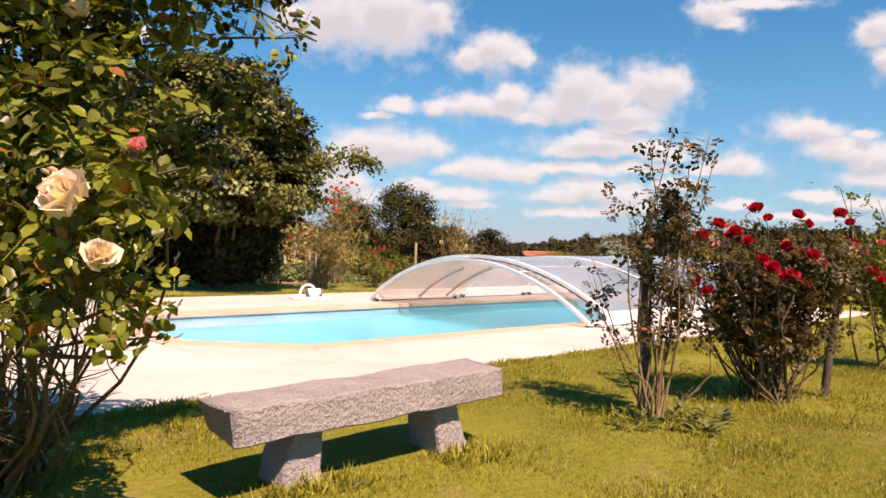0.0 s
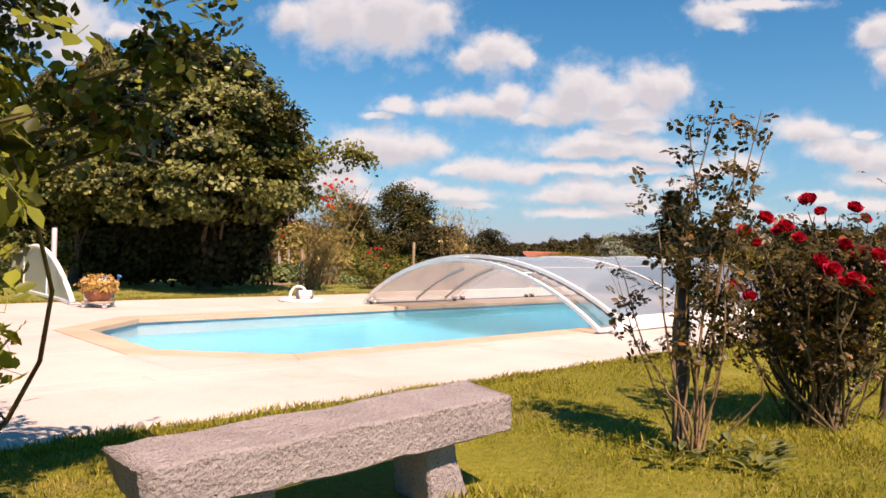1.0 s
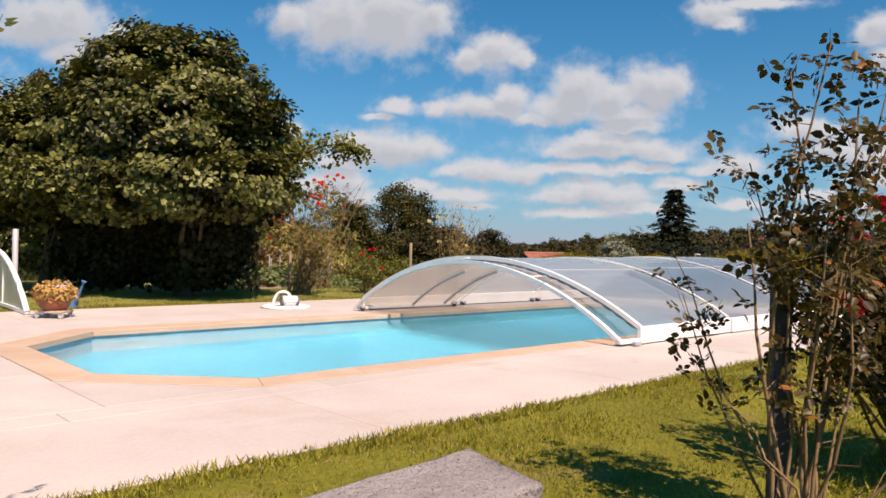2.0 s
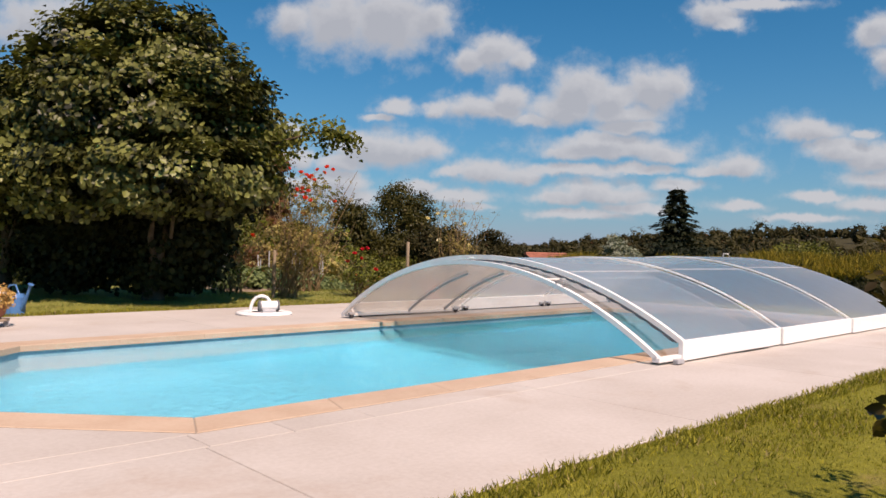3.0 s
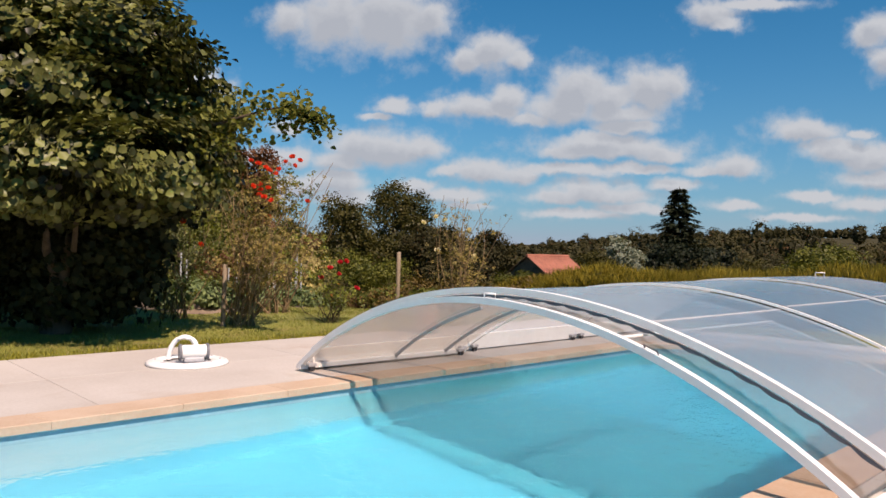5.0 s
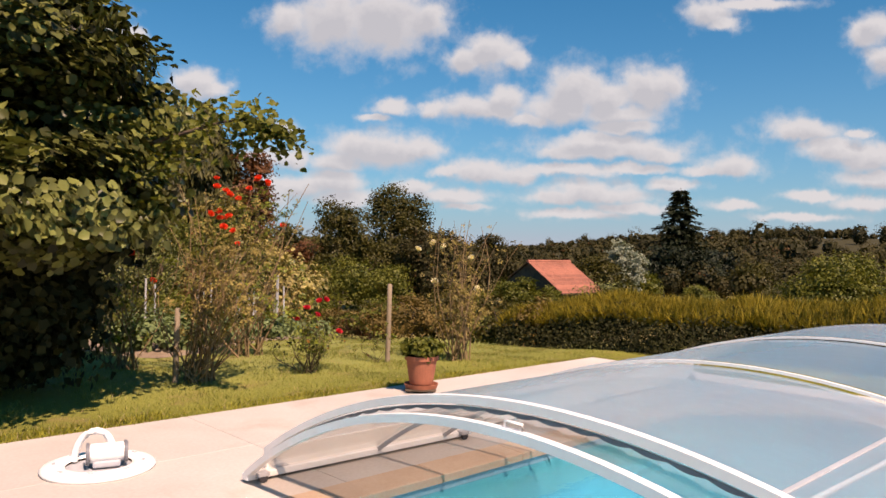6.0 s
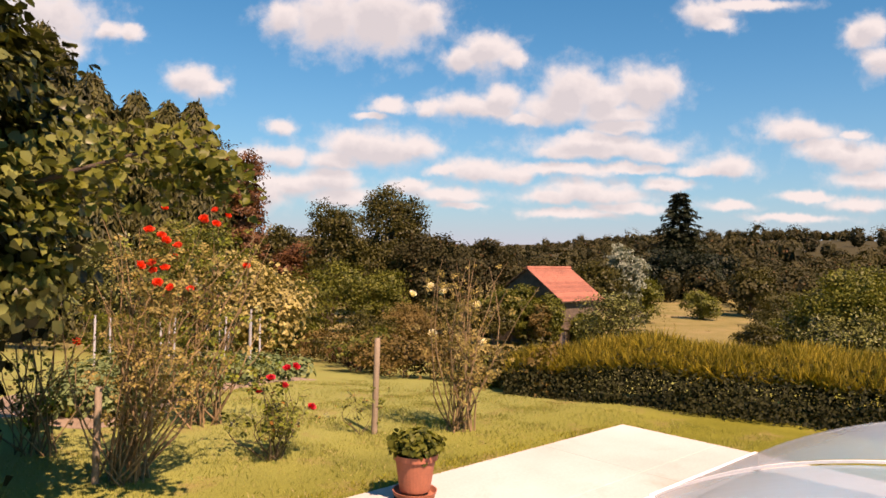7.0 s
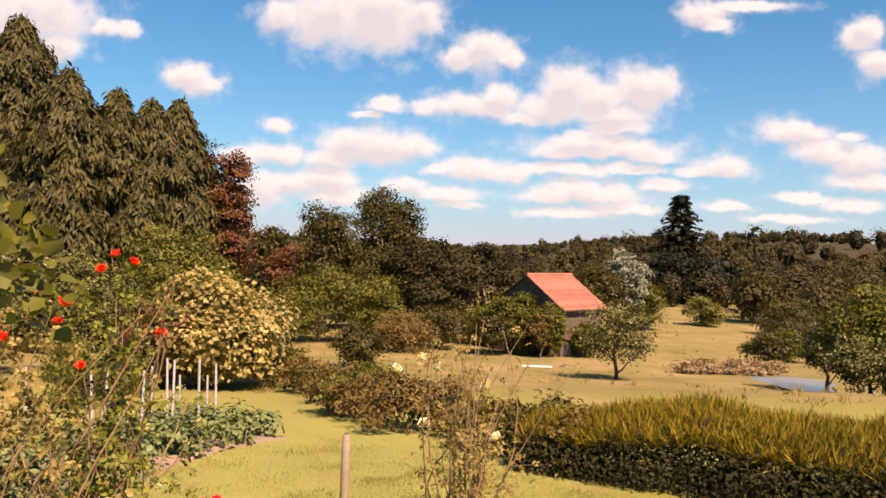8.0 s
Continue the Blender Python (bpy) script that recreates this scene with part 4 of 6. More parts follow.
leafy_tree("garden_tree", "dark green leafy tree beside a larger one", (-9.2, 17.6, 0), 4.6, [(0, 0, 2.9, 1.9, 1.8, 1.5), (0.5, -0.7, 3.3, 1.2, 1.1, 0.9), (-0.9, -0.6, 3.1, 1.2, 1.1, 0.9), (0.6, -1.1, 2.4, 1.1, 0.9, 0.6), (-0.6, -1.2, 2.3, 1.1, 0.8, 0.6), (0, 0.9, 1.3, 1.9, 1.0, 1.1)], 330, 130, 0.106, "tree_leaf", 0.16, 0.21, 16, 9, shell=0.66, slim=0.92, six=True, up=0.75)
leafy_tree("garden_tree", "dark green leafy tree at the end of a group", (-12.9, 18.6, 0), 4.4, lobes_of(2.6, 2.0, 2.35, 9, 4), 420, 34, 0.15, "tree_leaf", 0.18, 0.3, 6, 8, shell=0.7, slim=0.75)


def cypress(at, h, r, seed, label="tall dark green cypress in a close row"):
    t = thing("cypress", label, "conifer", at, group="row of cypresses")
    part("trunk", tubes([[((0, 0, -0.5), 0.22), ((0.05, 0, h * 0.5), 0.14), ((0, 0, h * 0.97), 0.02)]], 8), "bark", t, smooth=True)
    n = int(120 * h * r ** 0.6)
    g = np.random.default_rng(seed)
    f = g.uniform(0.0, 1, n) ** 1.15
    a = g.uniform(0, 2 * math.pi, n)
    # drooping fans hang in uneven tiers round a pointed crown
    tier = 0.74 + 0.26 * np.sin(f * h * 2.1 + 1.4 * np.sin(a * 2 + seed) + seed) * np.sin(a * 4 + f * 13 + seed)
    prof = r * np.clip((1.005 - f) * h / 6.0, 0.005, 1) ** 0.85 * tier * g.uniform(0.72, 1.05, n)
    C = np.stack([np.cos(a) * prof, np.sin(a) * prof, 0.2 + f * h], axis=1)
    per = 5
    a = np.repeat(a, per)
    P = np.repeat(C, per, axis=0) + g.normal(size=(n * per, 3)) * np.array([0.17, 0.17, 0.28])
    N = np.stack([np.cos(a), np.sin(a), np.full(n * per, 0.3)], axis=1) + g.normal(size=(n * per, 3)) * 0.35
    W = np.stack([np.cos(a) * 0.4, np.sin(a) * 0.4, np.full(n * per, -1.0)], axis=1) + g.normal(size=(n * per, 3)) * 0.2
    part("crown", leaves(P, N, 0.72, slim=0.30, way=W), "conifer", t)
    return t


def at_ground(x, y):
    return (x, y, float(ground_z(x, y)))


for k, (x, y, h, r) in enumerate([(-44, 76, 24.0, 4.6), (-40, 80, 28.6, 4.8), (-36.6, 74, 19.0, 4.2), (-31.0, 71.6, 21.6, 4.6), (-28.3, 74.2, 20.8, 3.6), (-26.2, 76.1, 20.4, 3.8), (-24.3, 77.4, 20.8, 3.8), (-22.6, 77, 16.8, 3.0), (-29.5, 69.0, 15.0, 3.4), (-25.6, 73, 14.4, 3.2), (-33.6, 70.0, 15.0, 3.6)]):
    cypress(at_ground(x, y), h, r, 20 + k)


def hedge(name, label, line, width, height, mat, n, size, seed, shoots=0, category="hedge", ragged=0.12, shoot_mat="shoot", shoot_h=0.5):
    """A clipped hedge along a line of points; its top may carry long new shoots."""
    t = thing(name, label, category, at_ground(*line[0]))
    o = np.array([*line[0], float(ground_z(*line[0]))])
    g = np.random.default_rng(seed)
    pts = np.array(line, dtype=float)
    seg = np.linalg.norm(np.diff(pts, axis=0), axis=1)
    cum = np.concatenate([[0], np.cumsum(seg)])

    def along(s):
        return np.stack([np.interp(s, cum, pts[:, 0]), np.interp(s, cum, pts[:, 1])], axis=1)

    widths = width if isinstance(width, (list, tuple)) else [width] * len(line)
    s = g.uniform(0, cum[-1], n)
    width = np.interp(s, cum, widths)
    A = along(s)
    d = unit(along(np.clip(s + 0.1, 0, cum[-1])) - along(np.clip(s - 0.1, 0, cum[-1])))
    side = np.stack([-d[:, 1], d[:, 0]], axis=1)
    face = g.choice([-1, 0, 1], n, p=[0.36, 0.28, 0.36])
    w = np.where(face == 0, g.uniform(-0.5, 0.5, n), face * g.uniform(0.32, 0.5, n)) * width
    z = np.where(face == 0, height * g.uniform(0.9, 1.03, n), height * g.uniform(0.02, 1.0, n))
    w = w * (1 - 0.42 * (z / height) ** 3) * (1 + 0.05 * np.sin(s * 1.7 + 1) + 0.04 * np.sin(s * 4.3)) + g.normal(size=n) * ragged * 0.5

    def rise(q):
        """The top's uneven height along the hedge, lower at its start."""
        return (1 + 0.07 * np.sin(q * 0.9) + 0.05 * np.sin(q * 2.3 + 2) + 0.03 * np.sin(q * 5.1)) * (0.55 + 0.45 * np.clip(q / 2.5, 0, 1) ** 0.7)

    z = z * rise(s) + g.normal(size=n) * ragged * 0.3
    XY = A + side * w[:, None]
    P = np.stack([XY[:, 0], XY[:, 1], ground_z(XY[:, 0], XY[:, 1]) + np.maximum(z, 0.03)], axis=1)
    N = np.concatenate([side * np.sign(w)[:, None] * (face != 0)[:, None], (0.3 + (face == 0))[:, None]], axis=1) + g.normal(size=(n, 3)) * 0.45
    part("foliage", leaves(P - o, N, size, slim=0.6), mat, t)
    # woody inside
    paths = []
    for k in range(int(cum[-1] * 3)):
        c = along(np.array([g.uniform(0, cum[-1])]))[0] + g.normal(size=2) * widths[0] * 0.15
        zc = float(ground_z(*c))
        paths.append([((c[0] - o[0], c[1] - o[1], zc - o[2] - 0.1), 0.02), ((c[0] - o[0] + g.normal() * 0.15, c[1] - o[1] + g.normal() * 0.15, zc - o[2] + height * 0.85), 0.006)])
    part("wood", tubes(paths, 4), "bark", t)["kind"] = "stuff"
    if shoots:
        s = g.uniform(0, cum[-1], shoots)
        A = along(s)
        d = unit(along(np.clip(s + 0.1, 0, cum[-1])) - along(np.clip(s - 0.1, 0, cum[-1])))
        side = np.stack([-d[:, 1], d[:, 0]], axis=1)
        k = np.clip(g.uniform(-0.56, 0.56, shoots) + 0.05 * np.sin(s * 3.1), -0.5, 0.5)
        XY = A + side * (k * 0.74 * np.interp(s, cum, widths))[:, None]
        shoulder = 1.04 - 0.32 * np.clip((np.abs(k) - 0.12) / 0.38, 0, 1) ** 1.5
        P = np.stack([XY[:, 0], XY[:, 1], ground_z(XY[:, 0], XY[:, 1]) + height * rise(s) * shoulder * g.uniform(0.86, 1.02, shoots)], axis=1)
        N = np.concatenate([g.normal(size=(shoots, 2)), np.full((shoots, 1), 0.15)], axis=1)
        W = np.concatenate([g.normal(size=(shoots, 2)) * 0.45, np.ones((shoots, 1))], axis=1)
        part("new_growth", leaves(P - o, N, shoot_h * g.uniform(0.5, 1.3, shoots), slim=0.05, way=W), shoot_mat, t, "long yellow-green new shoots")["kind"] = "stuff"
    return t


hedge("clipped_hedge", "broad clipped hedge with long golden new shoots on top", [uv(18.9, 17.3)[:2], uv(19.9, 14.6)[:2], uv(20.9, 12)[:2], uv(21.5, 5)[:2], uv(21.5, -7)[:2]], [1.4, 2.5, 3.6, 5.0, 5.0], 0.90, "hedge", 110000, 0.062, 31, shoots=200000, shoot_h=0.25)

# ---------------------------------------------------------------- tile-roofed house in the valley


def build_house():
    h = thing("stone_barn", "small rubble-stone barn with a steep red clay tile roof", "house", at_ground(9.0, 84))
    h.matrix_world = h.matrix_world @ pose(0, 0, 0, 0, 0, 42)
    L, W, eave, ridge = 6.0, 4.1, 4.55, 7.2          # half width W
    bm = bmesh.new()
    pts = [(-W, eave), (0, ridge), (W, eave), (W, -1), (-W, -1)]
    a = [bm.verts.new((-L / 2, y, z)) for y, z in pts]
    b = [bm.verts.new((L / 2, y, z)) for y, z in pts]
    bm.faces.new(a[::-1])
    bm.faces.new(b)
    for i in range(5):
        bm.faces.new((a[i], a[(i + 1) % 5], b[(i + 1) % 5], b[i]))
    part("wall", bm, "rubble", h)
    # roof: two decks with courses of tiles, a ridge
    fall = (ridge - eave) / W
    for s in (-1, 1):
        bm = bmesh.new()
        reach = W + 0.45
        q = [(-L / 2 - 0.25, 0.0, ridge + 0.04), (L / 2 + 0.25, 0.0, ridge + 0.04), (L / 2 + 0.25, s * reach, ridge + 0.04 - fall * reach), (-L / 2 - 0.25, s * reach, ridge + 0.04 - fall * reach)]
        lo = [bm.verts.new(p) for p in q]
        hi = [bm.verts.new((p[0], p[1], p[2] + 0.08)) for p in q]
        for f in (hi, lo[::-1]):
            bm.faces.new(f)
        for i in range(4):
            bm.faces.new((lo[i], lo[(i + 1) % 4], hi[(i + 1) % 4], hi[i]))
        deck = part("roof_deck", bm, "bark", h)
        rows = 16
        for r in range(rows):
            y0, y1 = s * reach * r / rows, s * reach * (r + 1.12) / rows
            z0, z1 = ridge + 0.13 - fall * abs(y0), ridge + 0.155 - fall * abs(y1)
            bm = bmesh.new()
            n = 24
            for i in range(n):
                x0, x1 = -L / 2 - 0.25 + (L + 0.5) * i / n, -L / 2 - 0.25 + (L + 0.5) * (i + 1) / n
                xm = (x0 + x1) / 2
                vs = [bm.verts.new(p) for p in ((x0, y0, z0), (xm, y0, z0 + 0.05), (x1, y0, z0), (x1, y1, z1), (xm, y1, z1 + 0.05), (x0, y1, z1))]
                bm.faces.new((vs[0], vs[1], vs[4], vs[5]))
                bm.faces.new((vs[1], vs[2], vs[3], vs[4]))
            tagged(part("tile_course", bm, "tile", deck), kind="stuff")
    bm = bmesh.new()
    bmesh.ops.create_cone(bm, cap_ends=True, segments=10, radius1=0.16, radius2=0.16, depth=L + 0.5, matrix=pose(0, 0, ridge + 0.14, 0, 90, 0))
    part("ridge_cap", bm, "tile", deck)
    bm = bmesh.new()
    box(bm, (-L / 2 - 0.05, -0.5, 3.2), (-L / 2 + 0.05, 0.5, 4.6), 0.02)
    part("loft_door", bm, "iron", h, "dark timber loft door")
    # a small lean-to with a dark doorway
    s = thing("garden_shed", "small pale stone shed with a dark doorway", "shed", at_ground(9.6, 80))
    bm = bmesh.new()
    box(bm, (-0.9, -0.8, -0.3), (0.9, 0.8, 1.55), 0.03)
    part("wall", bm, "rubble", s)
    bm = bmesh.new()
    box(bm, (-1.05, -0.95, 1.55), (1.05, 0.95, 1.68), 0.02)
    part("roof", bm, "rubble", s)
    bm = bmesh.new()
    box(bm, (-0.1, -0.83, 0.0), (0.5, -0.78, 1.3), 0.01)
    part("door", bm, "dark", s, "dark open doorway")
    b = thing("plank", "pale board lying in the meadow", "board", at_ground(6.3, 69))
    bm = bmesh.new()
    box(bm, (-1.1, -0.15, 0.06), (1.1, 0.15, 0.14), 0.01)
    part("board", bm, "white", b)


build_house()

# trees and shrubs of the valley: x, y, height, crown radius, leaves, look, leaf size, clumps
for k, (x, y, h, r, mat, lab, size, n) in enumerate([
        (-9.7, 108, 18.6, 5.0, "oak", "broad dark green oak in the valley", 0.5, 1500), (-14.9, 98, 15.2, 3.5, "oak", "ivy-clad tree with a narrow crown", 0.45, 1300),
        (-10.0, 100, 10.5, 4.0, "oak", "dark tree at the wood's edge", 0.45, 1000), (-4.8, 98, 11.6, 3.4, "wood_far", "brownish tree at the wood's edge", 0.45, 1000),
        (-0.8, 89, 11.2, 3.4, "wood_far", "tall drooping willow turning brown", 0.45, 1000), (3.4, 99, 11.5, 3.2, "wood_far", "brown tree behind the barn", 0.45, 900),
        (-27, 124, 14.0, 3.6, "oak", "dark round tree in the distance", 0.6, 700), (-23, 118, 10.0, 4.0, "red_leaf", "low brown-leaved trees in the distance", 0.6, 700),
        (21.9, 108, 10.6, 2.7, "grey_leaf", "tree with pale grey-green leaves", 0.5, 900), (17.5, 106, 8.6, 3.6, "oak", "green tree behind the barn", 0.5, 900),
        (-13.4, 86, 7.0, 4.3, "shrub", "fresh green spreading shrub", 0.34, 1200), (-8.4, 88, 6.9, 3.2, "shrub", "fresh green spreading shrub", 0.34, 1000),
        (-17.0, 80, 5.0, 3.4, "shrub", "fresh green spreading shrub", 0.34, 900), (-6.4, 64, 3.3, 1.7, "oak", "dark green low shrub on the slope", 0.26, 700),
        (3.0, 90, 4.5, 2.8, "shrub", "round yellow-green shrub in the meadow", 0.32, 900), (7.6, 90, 4.8, 2.2, "shrub", "shrub against the barn wall", 0.32, 700), (8.5, 78.6, 4.7, 1.35, "shrub", "bushy shrub before the barn", 0.3, 700), (11.6, 79.5, 3.2, 1.5, "shrub", "bushy shrub under the barn eaves", 0.3, 700), (6.6, 79.6, 5.4, 1.7, "shrub", "bushy shrub against the barn gable", 0.3, 700), (5.0, 80.5, 5.6, 2.1, "shrub", "leafy green tree against the barn gable", 0.3, 900), (3.4, 78.5, 4.2, 1.8, "oak", "dark low tree beside the barn", 0.3, 700), (7.6, 77.5, 4.2, 0.9, "dry_leaf", "slender sapling before the barn", 0.26, 300),
        (10.4, 61, 5.1, 2.5, "tree_leaf", "open orchard tree in the dry meadow", 0.24, 700), (35.8, 120, 4.6, 2.4, "shrub", "rounded bush in the meadow", 0.4, 500), (46, 127, 8.0, 3.1, "oak", "small tree at the meadow's edge", 0.5, 600), (43, 109, 4.8, 3.0, "oak", "low shrub at the meadow's edge", 0.4, 500),
        (27.5, 79, 2.6, 1.8, "oak", "olive shrub at the pond bank", 0.3, 500), (30.5, 82, 3.0, 2.0, "shrub", "green shrub at the pond bank", 0.3, 500), (33.5, 88, 3.6, 2.2, "oak", "olive shrub in the meadow", 0.32, 500), (38.5, 100, 4.4, 2.6, "oak", "dark shrub in the meadow", 0.36, 500), (26, 112, 6.5, 2.6, "shrub", "green bush beside the barn", 0.45, 600), (21.4, 50.5, 5.6, 2.6, "shrub", "full green tree beside a pond", 0.24, 2600), (19.6, 48.6, 3.2, 1.7, "tree_leaf", "dark bushy shrub beside a pond", 0.2, 1500), (21.0, 55.5, 4.3, 1.25, "tree_leaf", "small dark tree beside the pond", 0.2, 700),
        (-8.3, 38.7, 3.7, 2.15, "gold", "rounded tree with cream-edged golden leaves", 0.27, 2300), (-9.6, 37.6, 2.6, 1.5, "red_leaf", "dark reddish shrub under a golden tree", 0.2, 900), (-20.1, 77.7, 18.0, 2.6, "red_leaf", "tall tree with red-brown leaves", 0.42, 1500), (-17.6, 62, 9.4, 3.4, "shrub", "bushy green tree before a cypress row", 0.32, 1500),
        (-4.6, 79, 3.6, 2.6, "dry_leaf", "brown olive bush on the slope", 0.28, 700), (-1.6, 83, 4.4, 2.6, "oak", "olive bush below a willow", 0.3, 700), (-15.0, 44, 5.0, 2.5, "tree_leaf", "dark green garden shrub", 0.2, 1200), (-17.5, 40, 4.4, 2.2, "tree_leaf", "dark green garden shrub", 0.2, 900)]):
    leafy_tree("tree", lab, at_ground(x, y), h, lobes_of(r, h * 0.40, h * 0.57, 9, 50 + k) if "shrub" not in lab and "bush" not in lab and "golden" not in lab else lobes_of(r, h * 0.5, h * 0.47, 9, 50 + k, 0.68), int(n * 0.33), 24, size * 0.72, mat, 0.05 + 0.018 * h, 0.13 * r + 0.06, 60 + k, 5, shell=0.66)


def fir_tree(at, h, r):
    t = thing("fir_tree", "tall dark spruce standing alone over the woods", "conifer", at)
    part("trunk", tubes([[((0, 0, -0.5), 0.4), ((0, 0, h), 0.03)]], 8), "bark", t, smooth=True)
    g = np.random.default_rng(9)
    n = 9000
    tier = g.integers(0, 22, n)
    f = (tier + g.normal(size=n) * 0.16) / 22
    a = g.uniform(0, 2 * math.pi, n)
    rr = r * np.clip(1.02 - f, 0.01, 1) ** 0.72 * (0.7 + 0.3 * np.sin(a * 5 + tier * 2.3)) * (0.8 + 0.2 * np.sin(tier * 1.9))
    q = g.uniform(0.15, 1, n) ** 0.6
    P = np.stack([np.cos(a) * rr * q, np.sin(a) * rr * q, 1.5 + f * (h - 1.5) - q * rr * 0.25], axis=1)
    N = np.stack([np.cos(a) * 0.2, np.sin(a) * 0.2, np.ones(n)], axis=1) + g.normal(size=(n, 3)) * 0.3
    W = np.stack([np.cos(a), np.sin(a), np.full(n, -0.3)], axis=1)
    part("crown", leaves(P, N, 0.9, slim=0.5, way=W), "fir", t)


fir_tree(at_ground(46.8, 168), 22.6, 11.5)
for k, (x, y, h, r) in enumerate([(42.5, 160, 11.5, 4.2), (48.5, 158, 10.5, 4.4), (53.5, 163, 9.5, 4.2)]):
    leafy_tree("tree", "dark evergreen at the foot of a spruce", at_ground(x, y), h, lobes_of(r, h * 0.45, h * 0.52, 9, 450 + k), 420, 24, 0.5, "fir", 0.2, 0.6, 460 + k, 5, shell=0.66)


def far_woods():
    """Woods that cover the far side of the valley and the skyline."""
    g = np.random.default_rng(77)
    Ps, Ns, Ss = [], [], []
    core = np.array([(1, 0, 0), (-1, 0, 0), (0, 1, 0), (0, -1, 0), (0, 0, 1), (0, 0, -1)], dtype=float)
    for k in range(1500):
        y = 125 + 700 * g.uniform(0, 1) ** 1.8
        x = g.uniform(-0.8, 0.8) * y
        if y < 175 and 0.0 < x < 0.36 * y and not (y > 150 and x > 0.1 * y):
            continue
        h = g.uniform(4.2, 7.6) * (1.75 if g.uniform() < 0.08 else 1) * (1.05 if y > 300 else 1)
        r = h * g.uniform(0.35, 0.55)
        n = 360 if y < 260 else 130
        d = unit(g.normal(size=(n, 3)))
        z = float(ground_z(x, y))
        P = np.array([x, y, z + h * 0.5]) + d * np.array([r, r, h * 0.5]) * g.uniform(0.88, 1.03, (n, 1))
        if y > 200:
            # the dense middle of the crown
            q = unit(core[g.integers(0, 6, 40)] + g.normal(size=(40, 3)) * 0.6)
            P = np.concatenate([P, np.array([x, y, z + h * 0.45]) + q * np.array([r, r, h * 0.5]) * 0.62])
            d, n = np.concatenate([d, q]), n + 40
        Ps.append(P); Ns.append(d + g.normal(size=(n, 3)) * 0.13); Ss.append(np.concatenate([np.full(n - 40, 0.55 if y < 260 else 0.85), np.full(40, 2.4)]) if y > 200 else np.full(n, 0.55))
    me = leaves(np.concatenate(Ps), np.concatenate(Ns), np.concatenate(Ss), slim=0.95)
    ob = part("far_woods", me, "wood_far")
    tagged(ob, "mixed green and brown woods covering the far hillside", "woods", kind="stuff")


far_woods()

# ---------------------------------------------------------------- roses and other plants near the path


def flower_mesh(r, petals=16, seed=0):
    """A cupped rose of overlapping curved petals."""
    g = np.random.default_rng(seed)
    vs, fs = [], []
    for k in range(petals):
        ring = k / petals
        a = 2.4 * k
        lean = 0.25 + 0.95 * ring
        rad = r * (0.25 + 0.6 * ring)
        w = r * (0.42 + 0.35 * ring)
        n0 = len(vs)
        for i in range(3):
            f = i / 2
            out = rad * (0.25 + 0.75 * f) * math.sin(lean) + 0.15 * r * f * f * ring
            up = r * (0.95 * f * math.cos(lean * 0.75)) + r * 0.12 * (1 - ring)
            for s in (-1, 0, 1):
                ww = w * (0.35 + 0.65 * math.sin(math.pi * (0.25 + 0.5 * f))) * s
                x, y = out + (abs(s) * -0.12 * r), ww
                jit = g.normal(size=3) * r * 0.03
                vs.append((x * math.cos(a) - y * math.sin(a) + jit[0], x * math.sin(a) + y * math.cos(a) + jit[1], up + jit[2] - r * 0.3))
        for i in range(2):
            for s in range(2):
                p = n0 + i * 3 + s
                fs.append((p, p + 1, p + 4, p + 3))
    return mesh_from("rose_flower", vs, fs)


FLOWERS = {}


def flower(parent, at, r, mat, seed, lean=0.5):
    key = (mat, seed % 4)
    if key not in FLOWERS:
        FLOWERS[key] = flower_mesh(1.0, 18, seed)
        FLOWERS[key].materials.append(MAT[mat])
    g = np.random.default_rng(seed + 11)
    ob = part("flower", FLOWERS[key], None, parent)
    ob.matrix_local = pose(*at, g.uniform(10, 55) * lean * 2, g.uniform(-25, 25), g.uniform(-60, 60)) @ Matrix.Scale(r, 4)
    return ob


def leaf_shape():
    """One rose leaf spray of five leaflets on a stalk."""
    vs, fs = [], []
    for cx, cy, a, l in ((0, 0.0, 0, 1.0), (0.16, -0.28, 55, 0.85), (-0.16, -0.28, -55, 0.85), (0.14, -0.62, 60, 0.7), (-0.14, -0.62, -60, 0.7)):
        n0 = len(vs)
        c, s = math.cos(radians(-a)), math.sin(radians(-a))
        for x, y, z in ((0, 0, 0), (0.24, 0.25, 0.06), (0.22, 0.52, 0.05), (0, 0.8, -0.05), (-0.22, 0.52, 0.05), (-0.24, 0.25, 0.06)):
            x, y = x * l, y * l
            vs.append((cx + x * c - y * s, cy + x * s + y * c, z * l))
        fs += [(n0, n0 + 1, n0 + 2, n0 + 3), (n0, n0 + 3, n0 + 4, n0 + 5)]
    n0 = len(vs)
    vs += [(-0.015, -1.0, -0.02), (0.015, -1.0, -0.02), (0.012, 0.02, 0.0), (-0.012, 0.02, 0.0)]
    fs.append((n0, n0 + 1, n0 + 2, n0 + 3))
    return np.array(vs, dtype=float), np.array(fs)


SPRAY_V, SPRAY_F = leaf_shape()


def spray_frames(P, N, size, g):
    n = len(P)
    N = unit(N)
    T = g.normal(size=(n, 3))
    T[:, 2] -= 0.3
    T = unit(T - N * np.sum(T * N, axis=1, keepdims=True))
    S = np.cross(T, N)
    return S, T, N, size * g.uniform(0.6, 1.25, n)


